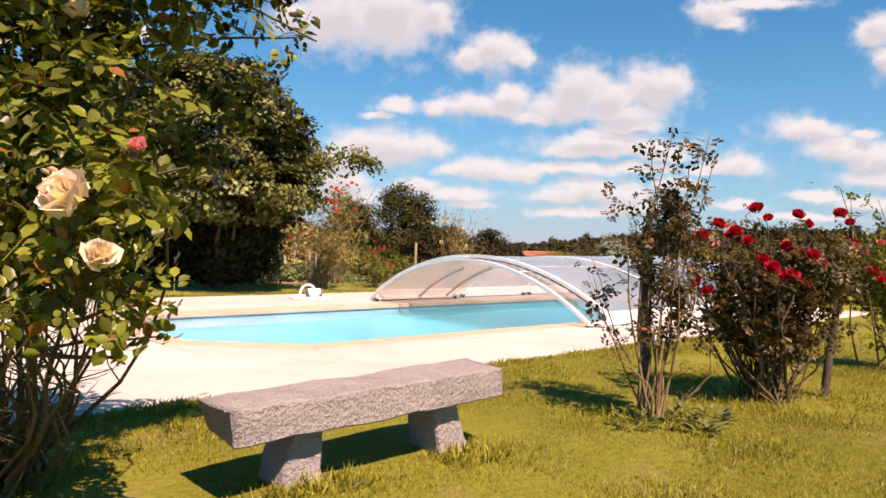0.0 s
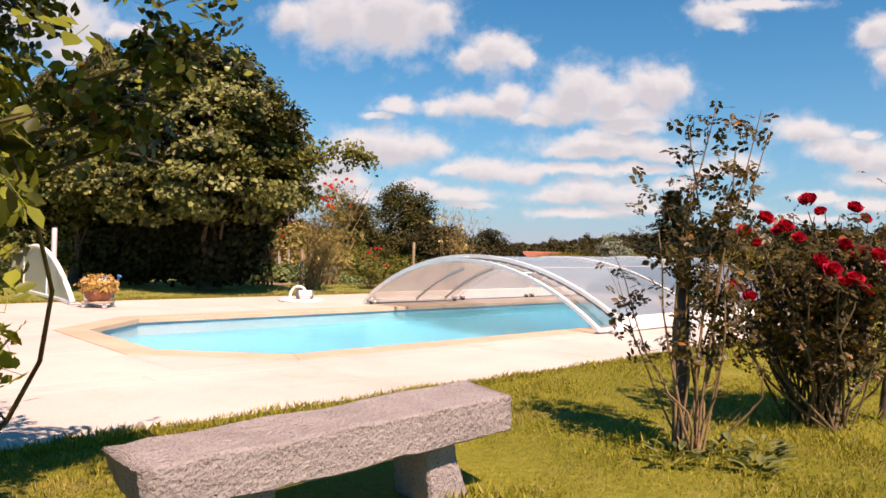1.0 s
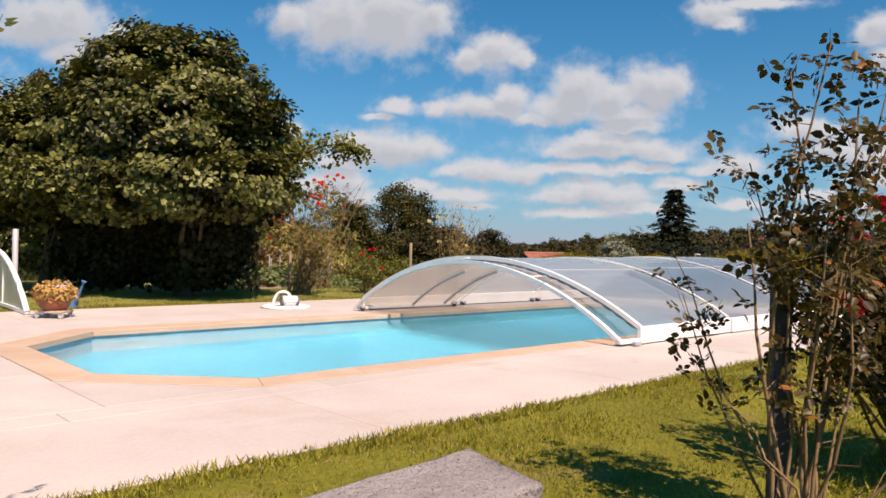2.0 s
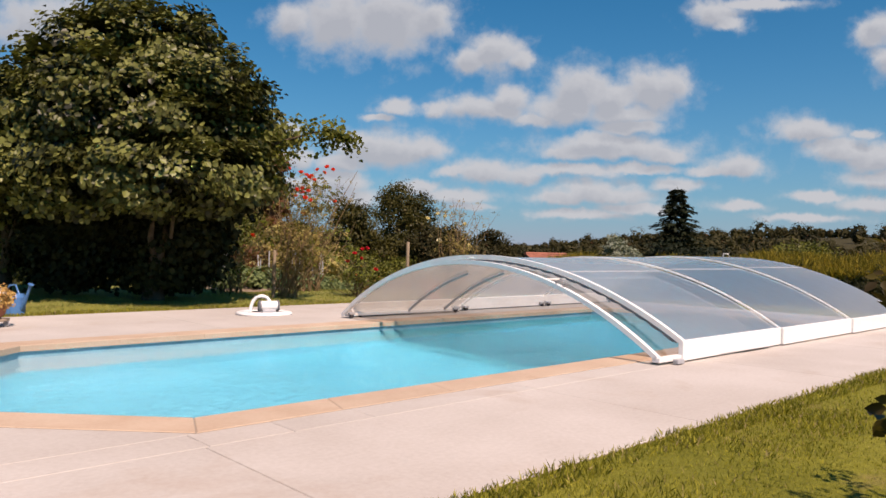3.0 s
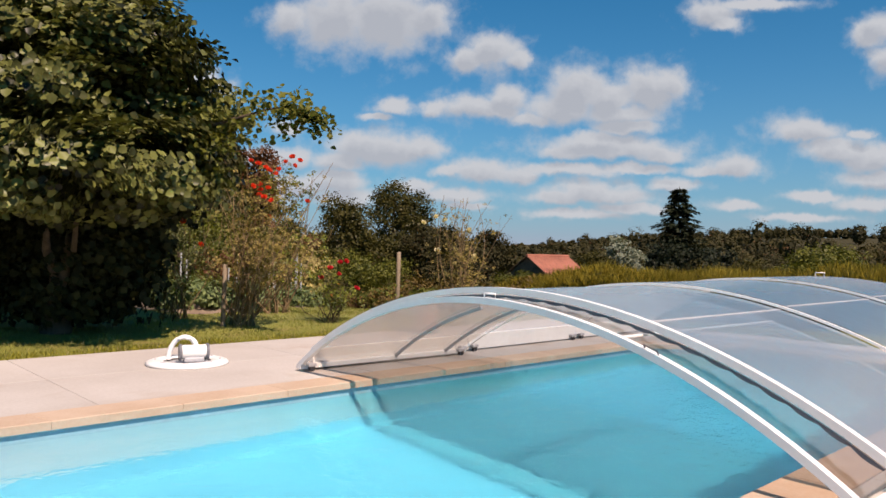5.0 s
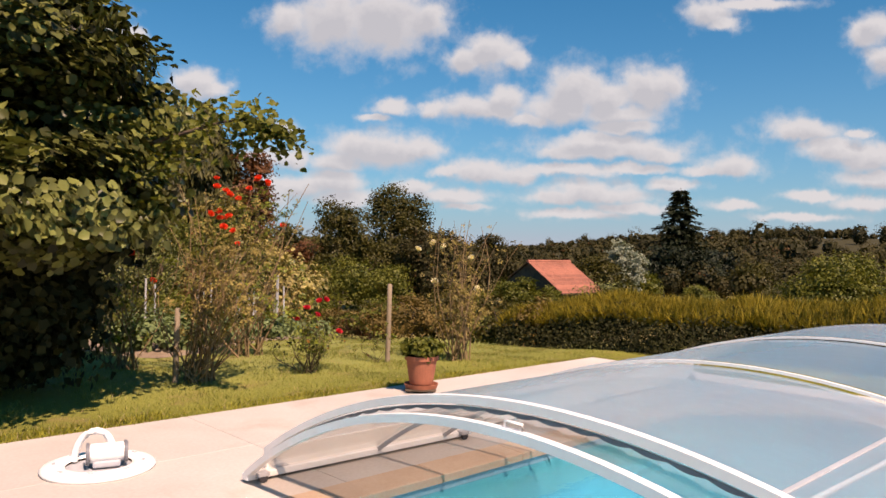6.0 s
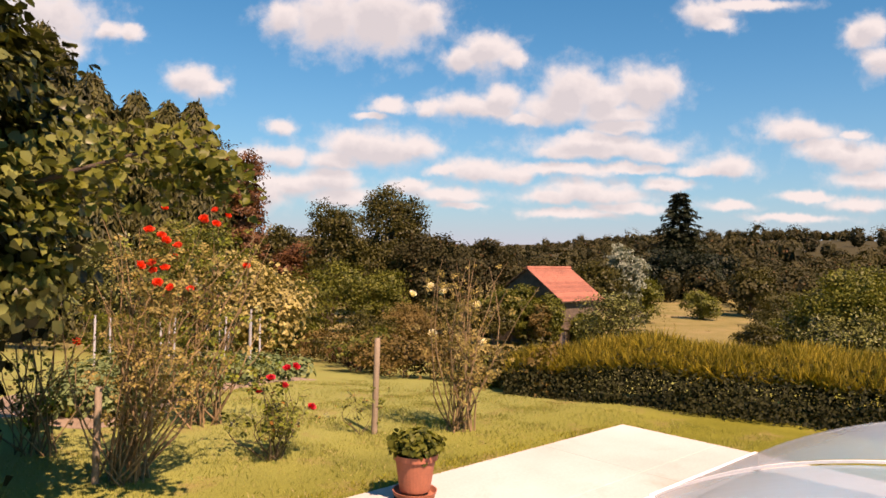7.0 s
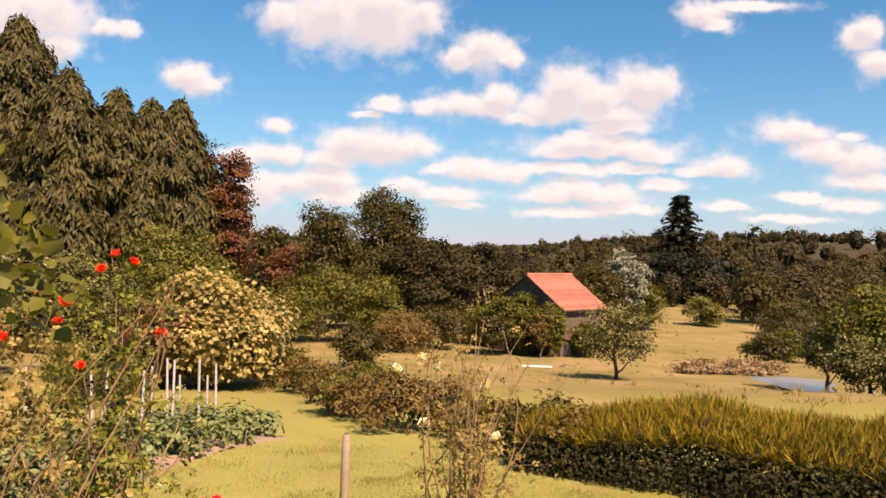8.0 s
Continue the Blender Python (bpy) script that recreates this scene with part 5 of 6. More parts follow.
def sprays(thing_, P, N, size, mat, singles, g):
    """Leaf sprays: some as parts of their own, the rest joined."""
    S, T, Nn, L = spray_frames(P, N, size, g)
    one = mesh_from("leaf", SPRAY_V, SPRAY_F)
    one.materials.append(MAT[mat])
    for i in range(min(singles, len(P))):
        ob = part("leaf", one, None, thing_)
        m = Matrix.Identity(4)
        for r in range(3):
            m[r][0], m[r][1], m[r][2], m[r][3] = S[i, r] * L[i], T[i, r] * L[i], Nn[i, r] * L[i], P[i, r]
        ob.matrix_local = m
    if len(P) > singles:
        B = np.stack([S, T, Nn], axis=-1)[singles:] * L[singles:, None, None]
        V = np.einsum("nij,kj->nki", B, SPRAY_V) + P[singles:, None, :]
        k = len(SPRAY_V)
        F = (np.arange(len(B))[:, None, None] * k + SPRAY_F[None]).reshape(-1, 4)
        tagged(part("foliage", mesh_from("foliage", V.reshape(-1, 3), F), mat, thing_), kind="stuff")


def stem_path(g, foot, tip, r, bow=0.15, n=6):
    a, b = Vector(foot), Vector(tip)
    side = Vector((g.normal(), g.normal(), 0)) * bow
    pts = []
    for i in range(n + 1):
        f = i / n
        p = a.lerp(b, f) + side * math.sin(math.pi * f) + Vector((g.normal(), g.normal(), g.normal() * 0.4)) * 0.015 * (0 < i < n)
        pts.append((p, r * (1 - 0.72 * f)))
    return pts


def rose_bush(name, label, at, tips, foot_r, stem_r, leaf_n, leaf_size, leaf_mat, flowers, stem_mat="stem", singles=0, lobes=(), seed=1, low=0.35, twigs=3, spread_l=0.10, category="rose bush", clear=None, bow=0.15):
    """Canes from one foot to the given tips (relative to it), side twigs, leaves along the upper canes and in lobes, and flowers (x, y, z, r, material)."""
    t = thing(name, label, category, at)
    g = np.random.default_rng(seed)
    paths = []
    for tip in tips:
        a = g.uniform(0, 2 * math.pi)
        foot = (math.cos(a) * foot_r * g.uniform(0.2, 1), math.sin(a) * foot_r * g.uniform(0.2, 1), -0.05)
        if len(tip) == 2:                       # a side branch with a start of its own
            foot, tip = tip
        p = stem_path(g, foot, tip, stem_r * g.uniform(0.7, 1.2), bow)
        paths.append(p)
        part("cane", tubes([p], 6), stem_mat, t, smooth=True)
        tw = []
        for k in range(twigs):
            q, r = p[g.integers(2, len(p) - 1)]
            d = Vector((g.normal(), g.normal(), abs(g.normal()) * 0.9 + 0.2)).normalized() * g.uniform(0.12, 0.38)
            if clear and clear(np.array([q + d]))[0]:
                continue
            tw.append(stem_path(g, q, q + d, r * 0.5, 0.03, 3))
        if tw:
            tagged(part("side_growth", tubes(tw, 4), stem_mat, t, smooth=True), kind="stuff")
            paths += tw
    C = []
    for p in paths:
        for (a, _), (b, _) in zip(p, p[1:]):
            for f in (0.2, 0.6, 1.0):
                q = a.lerp(b, f)
                if q.z > low:
                    C += [tuple(q)] * (3 if f == 1.0 and b == p[-1][0] else 1)
    C = np.array(C)
    pick = C[g.integers(0, len(C), leaf_n)]
    P = pick + g.normal(size=(leaf_n, 3)) * spread_l * np.array([1, 1, 0.7])
    N = unit(g.normal(size=(leaf_n, 3)) * 0.7 + np.array([0.15, -0.3, 0.8]))
    if lobes:
        Q, M = in_lobes(lobes[0], lobes[1], 0.35)
        P, N = np.concatenate([P, Q]), np.concatenate([N, unit(M * 0.6 + g.normal(size=M.shape) * 0.5 + np.array([0, 0, 0.5]))])
        o = g.permutation(len(P))
        P, N = P[o], N[o]
    if clear:
        keep = ~clear(P)
        P, N = P[keep], N[keep]
    sprays(t, P, N, leaf_size, leaf_mat, singles, g)
    for k, (x, y, z, r, mat) in enumerate(flowers):
        flower(t, (x, y, z), r, mat, seed * 10 + k)
    return t


gr = np.random.default_rng(5)
# the large climbing rose beside the bench
O = np.array((-1.85, 2.45, 0.0))
tips = [(min(-0.15 + gr.normal() * 0.4, 0.25), gr.normal() * 0.4, gr.uniform(1.5, 2.9)) for _ in range(24)] + [(0.75, -0.4, 1.25), (0.55, -0.3, 1.75), (1.02, -0.98, 0.95), ((0.1, 0.0, 1.9), (0.95, 0.1, 2.2)), ((0.15, 0.1, 2.0), (1.32, 0.37, 2.17)), (1.1, -0.9, 1.45), (0.8, -0.9, 1.1), ((0.2, 0.2, 1.5), (1.1, 0.5, 1.95)), ((0.3, -0.1, 2.6), (1.43, 0.05, 2.06)), ((0.4, 0.0, 2.5), (1.2, 0.1, 2.25)), ((0.3, 0.3, 1.25), (0.95, 0.55, 1.68)), ((0.2, 0.3, 1.4), (0.8, 0.6, 1.75))]
tips += [(gr.uniform(0.30, 0.78), gr.uniform(-0.95, -0.6), gr.uniform(0.5, 1.2)) for _ in range(30)]
tips += [((0.5, -0.6, 0.7), (1.19, -0.97, 0.84)), ((0.5, -0.7, 0.8), (1.12, -0.9, 0.95)), ((0.6, -0.7, 0.9), (1.2, -0.95, 1.15)), ((0.6, -0.7, 1.1), (1.22, -0.9, 1.38)), ((0.5, -0.6, 0.7), (1.0, -0.85, 0.72))]
rose_bush("climbing_rose", "tall climbing rose with cream flowers and yellow-green leaves beside a bench", tuple(O), tips, 0.28, 0.012, 1000, 0.090, "rose_leaf",
          [(0.94, -1.12, 1.26, 0.105, "cream_petal"), (1.0, -1.04, 1.08, 0.07, "cream_petal"), (1.09, -0.99, 1.43, 0.04, "pink_petal"), (0.62, -0.5, 2.01, 0.06, "cream_petal")],
          singles=240, lobes=([(-0.05, -0.1, 1.7, 0.8, 0.8, 0.8), (0.45, -0.2, 2.25, 0.75, 0.7, 0.5), (0.6, -0.5, 1.5, 0.45, 0.5, 0.45), (-0.4, -0.1, 2.5, 0.9, 0.8, 0.7), (0.2, -0.4, 1.3, 0.5, 0.45, 0.25), (-0.6, 0.2, 1.3, 0.8, 0.7, 0.8), (-0.3, 0.0, 2.0, 0.9, 0.8, 0.9), (0.85, -0.15, 2.45, 0.42, 0.42, 0.3), (0.45, -0.2, 2.8, 0.6, 0.55, 0.4), (0.95, 0.45, 1.85, 0.18, 0.16, 0.13), (1.12, 0.02, 2.36, 0.34, 0.28, 0.18), (0.72, 0.5, 1.62, 0.16, 0.14, 0.12), (1.0, -0.9, 1.2, 0.2, 0.2, 0.3), (1.05, -0.92, 0.86, 0.16, 0.14, 0.10)], 3900), seed=3, twigs=6, low=0.9,
          clear=lambda P: (P[:, 0] > 0.62 - 0.66 * P[:, 1]) & (P[:, 2] < 1.62) & ((P[:, 1] < 0.2) | (P[:, 2] < 1.42) | (P[:, 0] > 1.02)))
# the slender rose with its stake
O = (1.58, 4.28, 0)
tips = [(0.10, -0.02, 1.97), (0.34, -0.05, 1.95), (-0.05, 0, 1.86), (0.22, 0.0, 1.75), (0.38, -0.05, 1.8), (-0.16, 0.1, 1.5), (-0.20, 0, 1.25), (0.05, 0.15, 1.6), (0.18, -0.1, 1.55), (0.25, 0.1, 1.4), (-0.05, -0.1, 1.4), (0.3, 0.15, 1.2), (0.1, -0.2, 1.1), (-0.38, 0.40, 1.14), (-0.36, 0.30, 0.95), (-0.27, 0, 0.55), (0.38, -0.1, 0.55)]
rose_bush("rose_bush", "leggy bronze-leaved rose tied to a dark stake on the lawn", O, tips, 0.12, 0.010, 390, 0.060, "bronze_leaf",
          [(0.33, 0.15, 0.93, 0.04, "red_petal"), (0.02, 0.05, 1.42, 0.03, "orange_petal")], stem_mat="dry_stem", singles=260, lobes=([(0.12, 0, 1.4, 0.22, 0.18, 0.36), (0.14, 0, 0.95, 0.17, 0.15, 0.35), (0.14, 0, 1.84, 0.22, 0.12, 0.14)], 150), seed=8, twigs=3, low=0.5, spread_l=0.042, bow=0.05)
k = thing("iron_stake", "dark upright stake beside a rose", "stake", (1.55, 4.36, 0))
bm = bmesh.new()
box(bm, (-0.034, -0.034, -0.1), (0.034, 0.034, 1.12), 0.006)
part("stake", bm, "iron", k)
# the full red rose
O = np.array((2.75, 5.2, 0))
tips = [(gr.normal() * 0.36, gr.normal() * 0.34, gr.uniform(0.8, 1.45)) for _ in range(70)] + [(-0.4, 0.0, 1.3), (0.8, 0.2, 1.1), (0.5, 0.2, 1.4), (-0.5, 0, 0.9), (0.65, 0, 0.9)]
fl = [(2.67, 5.36, 1.51), (2.31, 5.16, 1.37), (2.44, 5.16, 1.32), (2.57, 4.96, 1.10), (3.05, 5.36, 1.17), (2.87, 5.26, 1.21), (2.17, 5.26, 0.92), (3.70, 5.56, 1.03), (3.08, 5.56, 1.48), (2.60, 4.86, 1.05), (3.44, 5.6, 1.50), (2.25, 5.36, 1.28), (3.55, 5.6, 1.25), (2.95, 5.0, 1.15), (2.78, 4.95, 1.0)]
rose_bush("rose_bush", "dense dark rose bush covered in crimson flowers", tuple(O), tips, 0.22, 0.010, 1300, 0.064, "bronze_leaf", [(x - O[0] - 0.10 + 0.13 * i, y - O[1] - 0.30 + 0.10 * i, z - 0.07 * i, 0.066 - 0.012 * i, "red_petal") for x, y, z in fl for i in range(2)],
          singles=120, lobes=([(0.05, 0, 1.0, 0.5, 0.45, 0.36), (0.45, 0.1, 1.05, 0.45, 0.4, 0.32), (0.05, 0.0, 0.6, 0.36, 0.34, 0.34)], 1100), seed=13, twigs=4, low=0.4, bow=0.09)
k = thing("wooden_stake", "short leaning dark wooden stake behind a rose", "stake", (3.31, 5.44, 0))
part("stake", tubes([[((0, 0, -0.1), 0.035), ((0.05, 0.0, 0.4), 0.032), ((0.10, 0, 0.78), 0.030)]], 8), "bark", k, smooth=True)
# the yellowing rose behind it
tips = [(gr.normal() * 0.4, gr.normal() * 0.35, gr.uniform(0.9, 1.9)) for _ in range(20)]
rose_bush("rose_bush", "tall yellowing rose bush with thin upper shoots", (4.7, 7.0, 0), tips, 0.3, 0.010, 420, 0.08, "rose_leaf", [(-0.2, -0.2, 1.3, 0.05, "pink_petal"), (0.1, 0, 1.5, 0.05, "orange_petal")],
          stem_mat="dry_stem", lobes=([(0, 0, 0.95, 0.6, 0.5, 0.45)], 350), seed=17, twigs=3, low=0.3)
# beyond the pool: the red climber, its neighbour, the small red rose, the pale rose
O = np.array((-3.6, 18.5, 0))
tips = [(0.45 + gr.normal() * 0.5, gr.normal() * 0.3, gr.uniform(1.2, 2.75)) for _ in range(42)]
fl = [(-3.33, 18.13, 2.62), (-3.16, 18.13, 2.52), (-3.29, 18.13, 2.29), (-3.23, 18.13, 2.09), (-3.41, 18.13, 2.26), (-2.8, 18.2, 2.75)]
rose_bush("climbing_rose", "tall bare-stemmed climbing rose with orange-red flowers on the lawn", tuple(O), tips, 0.30, 0.014, 680, 0.065, "straw_leaf", [(x - O[0] + 0.1 + 0.11 * i, y - O[1] + 0.05 * i, z - 0.05 * i, 0.062 - 0.006 * i, "orange_petal") for x, y, z in fl for i in range(2)],
          stem_mat="dry_stem", lobes=([(0.45, 0, 2.2, 0.6, 0.45, 0.5)], 180), seed=23, twigs=4, low=0.6)
O = np.array((-3.55, 20.9, 0))
tips = [(gr.normal() * 0.5, gr.normal() * 0.35, gr.uniform(1.4, 3.0)) for _ in range(26)]
fl = [(-3.41, 20.69, 2.95), (-3.24, 20.69, 2.88), (-4.1, 20.69, 2.96), (-3.72, 20.69, 1.87), (-3.55, 20.7, 2.8), (-3.9, 20.6, 2.3), (-3.0, 20.8, 2.2)]
rose_bush("climbing_rose", "tall leafy climbing rose with scarlet flowers near its top", tuple(O), tips, 0.3, 0.014, 380, 0.09, "rose_leaf", [(x - O[0], y - O[1], z, 0.062, "orange_petal") for x, y, z in fl],
          stem_mat="dry_stem", lobes=([(0, 0, 2.3, 0.7, 0.5, 0.55)], 120), seed=29, twigs=4, low=0.5)
O = np.array((-5.0, 19.2, 0))
tips = [(gr.normal() * 0.45, gr.normal() * 0.35, gr.uniform(1.0, 2.2)) for _ in range(22)]
rose_bush("rose_bush", "straggling rose bush with scattered scarlet flowers", tuple(O), tips, 0.3, 0.012, 170, 0.08, "rose_leaf", [(0.2, -0.1, 1.7, 0.07, "orange_petal"), (-0.3, 0, 2.0, 0.07, "orange_petal"), (0.45, 0.1, 1.3, 0.07, "orange_petal")],
          stem_mat="dry_stem", seed=31, twigs=4, low=0.4)
O = np.array((-2.24, 19.4, 0))
tips = [(gr.normal() * 0.22, gr.normal() * 0.2, gr.uniform(0.5, 1.05)) for _ in range(20)]
fl = [(-1.99, 19.43, 1.07), (-2.43, 19.43, 0.77), (-2.12, 19.43, 0.84), (-1.79, 19.43, 0.60), (-2.09, 19.43, 1.05), (-2.25, 19.3, 0.95)]
rose_bush("rose_bush", "low bush rose with bright red flowers on the lawn", tuple(O), tips, 0.12, 0.010, 210, 0.07, "rose_leaf", [(x - O[0], y - O[1], z, 0.06, "scarlet_petal") for x, y, z in fl], seed=37, twigs=3, low=0.25, spread_l=0.07)
O = np.array((0.0, 21.1, float(ground_z(0, 21.1))))
tips = [(gr.normal() * 0.33, gr.normal() * 0.3, gr.uniform(1.2, 2.4)) for _ in range(26)]
fl = [(-0.48, 21.25, 1.97), (-0.44, 21.25, 1.30), (-0.74, 21.25, 1.85), (0.19, 21.25, 1.72), (-0.30, 21.1, 1.9), (0.3, 21.2, 1.2)]
rose_bush("rose_bush", "tall straggly rose with pale yellow flowers and dry leaves", tuple(O), tips, 0.2, 0.013, 520, 0.058, "straw_leaf", [(x - O[0], y - O[1], z - O[2], 0.07, "yellow_petal") for x, y, z in fl], stem_mat="dry_stem", seed=41, twigs=5, low=0.5)
# weeds at the foot of the slender rose
gw = np.random.default_rng(88)
for k, (x, y, r, h) in enumerate([(1.74, 4.10, 0.14, 0.15), (1.96, 4.20, 0.12, 0.12), (1.44, 4.06, 0.11, 0.11), (1.84, 3.92, 0.09, 0.08)]):
    w = thing("weed_clump", "low leafy green weeds at the foot of a rose", "weed", (x, y, -0.02), group="weeds round the rose")
    a, rr = gw.uniform(0, 2 * math.pi, 26), r * gw.uniform(0.05, 1, 26) ** 0.6
    P = np.stack([np.cos(a) * rr, np.sin(a) * rr, 0.02 + h * gw.uniform(0.1, 1, 26) * (1 - 0.5 * rr / r)], axis=1)
    W = np.stack([np.cos(a), np.sin(a), gw.uniform(0.5, 1.6, 26)], axis=1)
    part("leaves", leaves(P, np.stack([-np.cos(a) * 0.5, -np.sin(a) * 0.5, np.ones(26)], axis=1), 0.085, slim=0.42, way=W, six=True), "weed", w)
# posts
for at, h, r, lab in (((-1.2, 20.9), 1.28, 0.045, "weathered round garden post on the lawn"), ((-3.8, 18.3), 1.0, 0.04, "short weathered post beside a climbing rose")):
    p = thing("garden_post", lab, "post", at_ground(*at))
    part("post", tubes([[((0, 0, -0.2), r), ((0.01, 0, h * 0.6), r * 0.95), ((0.015, 0.0, h - 0.02), r * 0.9), ((0.015, 0, h), r * 0.5)]], 10), "post", p, smooth=True)
tips = [(gr.normal() * 0.06, gr.normal() * 0.06, gr.uniform(0.3, 0.7)) for _ in range(5)]
rose_bush("young_rose", "thin young rose beside a post", at_ground(-1.36, 20.8), tips, 0.05, 0.006, 40, 0.06, "rose_leaf", [], seed=43, twigs=2, low=0.1)


# ---------------------------------------------------------------- things on the terrace


def build_terracotta():
    t = thing("flower_pot", "terracotta pot with a leafy geranium on a wheeled saucer", "flower pot", (-0.48, 18.1, 0))
    bm = bmesh.new()
    lathe(bm, [(0.02, 0.10), (0.15, 0.10), (0.155, 0.115), (0.20, 0.41), (0.222, 0.415), (0.225, 0.47), (0.205, 0.47), (0.195, 0.43), (0.02, 0.42)], 32)
    pot = part("pot", bm, "terracotta", t, smooth=False)
    bm = bmesh.new()
    lathe(bm, [(0.02, 0.062), (0.19, 0.062), (0.215, 0.105), (0.225, 0.105), (0.205, 0.05), (0.02, 0.05)][::1], 32)
    part("saucer", bm, "terracotta", t)
    bm = bmesh.new()
    for k in range(5):
        box(bm, (-0.2, -0.2 + k * 0.085, 0.028), (0.2, -0.14 + k * 0.085, 0.05), 0.004)
    part("trolley", bm, "bark", t, "slatted wooden trolley")
    for x in (-0.15, 0.15):
        for y in (-0.15, 0.15):
            bm = bmesh.new()
            bmesh.ops.create_cone(bm, cap_ends=True, segments=12, radius1=0.016, radius2=0.016, depth=0.02, matrix=pose(x, y, 0.016, 90, 0, 0))
            part("wheel", bm, "dark", t)
    P, N = clumped([(0, 0, 0.56, 0.26, 0.26, 0.13)], 130, 5, 0.04, 0.4)
    part("geranium", leaves(P, N, 0.075, slim=0.95, six=True), "shrub", pot, "leafy geranium")["kind"] = "stuff"


build_terracotta()


def build_filter_ring():
    """The round white skimmer surround with a hose hoop and a pool robot in it."""
    c = (-2.93, 14.47)
    t = thing("skimmer_surround", "round white plastic skimmer surround set on the terrace", "pool skimmer", (*c, 0))
    bm = bmesh.new()
    lathe(bm, [(0.25, 0.0), (0.43, 0.0), (0.44, 0.02), (0.42, 0.04), (0.36, 0.055), (0.27, 0.05), (0.25, 0.035)], 48)
    for f in [f for f in bm.faces if len(f.verts) > 4]:
        bm.faces.remove(f)
    part("ring", bm, "white", t, smooth=True)
    bm = bmesh.new()
    lathe(bm, [(0.01, 0.0), (0.26, 0.0), (0.26, 0.015), (0.01, 0.015)], 32)
    part("well", bm, "grey", t)
    for k in range(8):
        a = k * math.pi / 4 + 0.3
        bm = bmesh.new()
        box(bm, (-0.03, -0.012, 0.048), (0.03, 0.012, 0.058), 0.003, pose(math.cos(a) * 0.34, math.sin(a) * 0.34, 0, 0, 0, math.degrees(a) + 90))
        part("slot", bm, "grey", t)
    h = thing("pool_hose", "arched white pool hose standing out of a skimmer", "hose", (*c, 0))
    pts = [((-0.24 + 0.165 * (1 - math.cos(math.pi * i / 12)), 0.06 + 0.05 * math.sin(math.pi * i / 12), 0.03 + 0.25 * math.sin(math.pi * i / 12) ** 0.8), 0.028) for i in range(13)]
    part("hose", tubes([pts], 10), "white", h, smooth=True)
    r = thing("pool_robot", "white and grey cylindrical pool cleaning robot", "pool robot", (*c, 0), 27)
    bm = bmesh.new()
    bmesh.ops.create_cone(bm, cap_ends=True, segments=24, radius1=0.075, radius2=0.075, depth=0.26, matrix=pose(0.06, -0.05, 0.14, 0, 90, 0))
    bmesh.ops.bevel(bm, geom=[e for e in bm.edges if e.calc_face_angle(0) > 1], offset=0.008, segments=2, affect="EDGES")
    part("body", bm, "white", r)
    for x in (-0.085, 0.20):
        bm = bmesh.new()
        bmesh.ops.create_cone(bm, cap_ends=True, segments=24, radius1=0.095, radius2=0.088, depth=0.03, matrix=pose(x, -0.05, 0.135, 0, 90, 0))
        bmesh.ops.bevel(bm, geom=[e for e in bm.edges if e.calc_face_angle(0) > 1], offset=0.006, segments=2, affect="EDGES")
        part("end_cap", bm, "slate", r, "dark grey end cap")
    bm = bmesh.new()
    box(bm, (-0.05, -0.12, 0.03), (0.16, 0.02, 0.085), 0.015)
    part("base", bm, "grey", r)


build_filter_ring()


def build_end_panel():
    t = thing("cover_end_panel", "removed arched end panel of the pool cover standing upright", "pool cover panel")
    t.matrix_world = pose(*uv(4.15, 12.92, 0), 0, 0, 135 - 2)
    W, H, n = 2.6, 0.90, 40
    R = (W * W + H * H) / (2 * H)
    A = math.asin(W / R)
    rim = [(W + R * math.sin(-A + 2 * A * i / n), 0.0, H - R + R * math.cos(-A + 2 * A * i / n) + 0.04) for i in range(n + 1)]
    bm = bmesh.new()
    for y in (-0.006, 0.006):
        bm.faces.new([bm.verts.new((p[0], y, p[2])) for p in (rim if y > 0 else rim[::-1])])
    part("sheet", bm, "sheet", t)
    part("rim", tubes([[(p, 0.042) for p in rim]], 8), "white", t, smooth=True)
    bm = bmesh.new()
    box(bm, (0, -0.03, 0.01), (2 * W, 0.03, 0.07), 0.006)
    part("sill", bm, "white", t)
    for x in (1.7, 3.5):
        bm = bmesh.new()
        box(bm, (x - 0.018, -0.02, 0.05), (x + 0.018, 0.02, H - R + math.sqrt(R * R - (x - W) ** 2) + 0.03), 0.004)
        part("mullion", bm, "white", t)
    # stay on the paving
    bm = bmesh.new()
    box(bm, (0.0, -0.45, 0.008), (0.12, 0.05, 0.03), 0.004)
    part("stay", bm, "grey", t)


build_end_panel()

p = thing("pipe_post", "grey upright pipe behind the terrace", "post", (-8.0, 14.64, 0))
part("post", tubes([[((0, 0, -0.1), 0.05), ((0, 0, 1.3), 0.05), ((0, 0, 1.31), 0.03)]], 10), "grey", p, smooth=True)


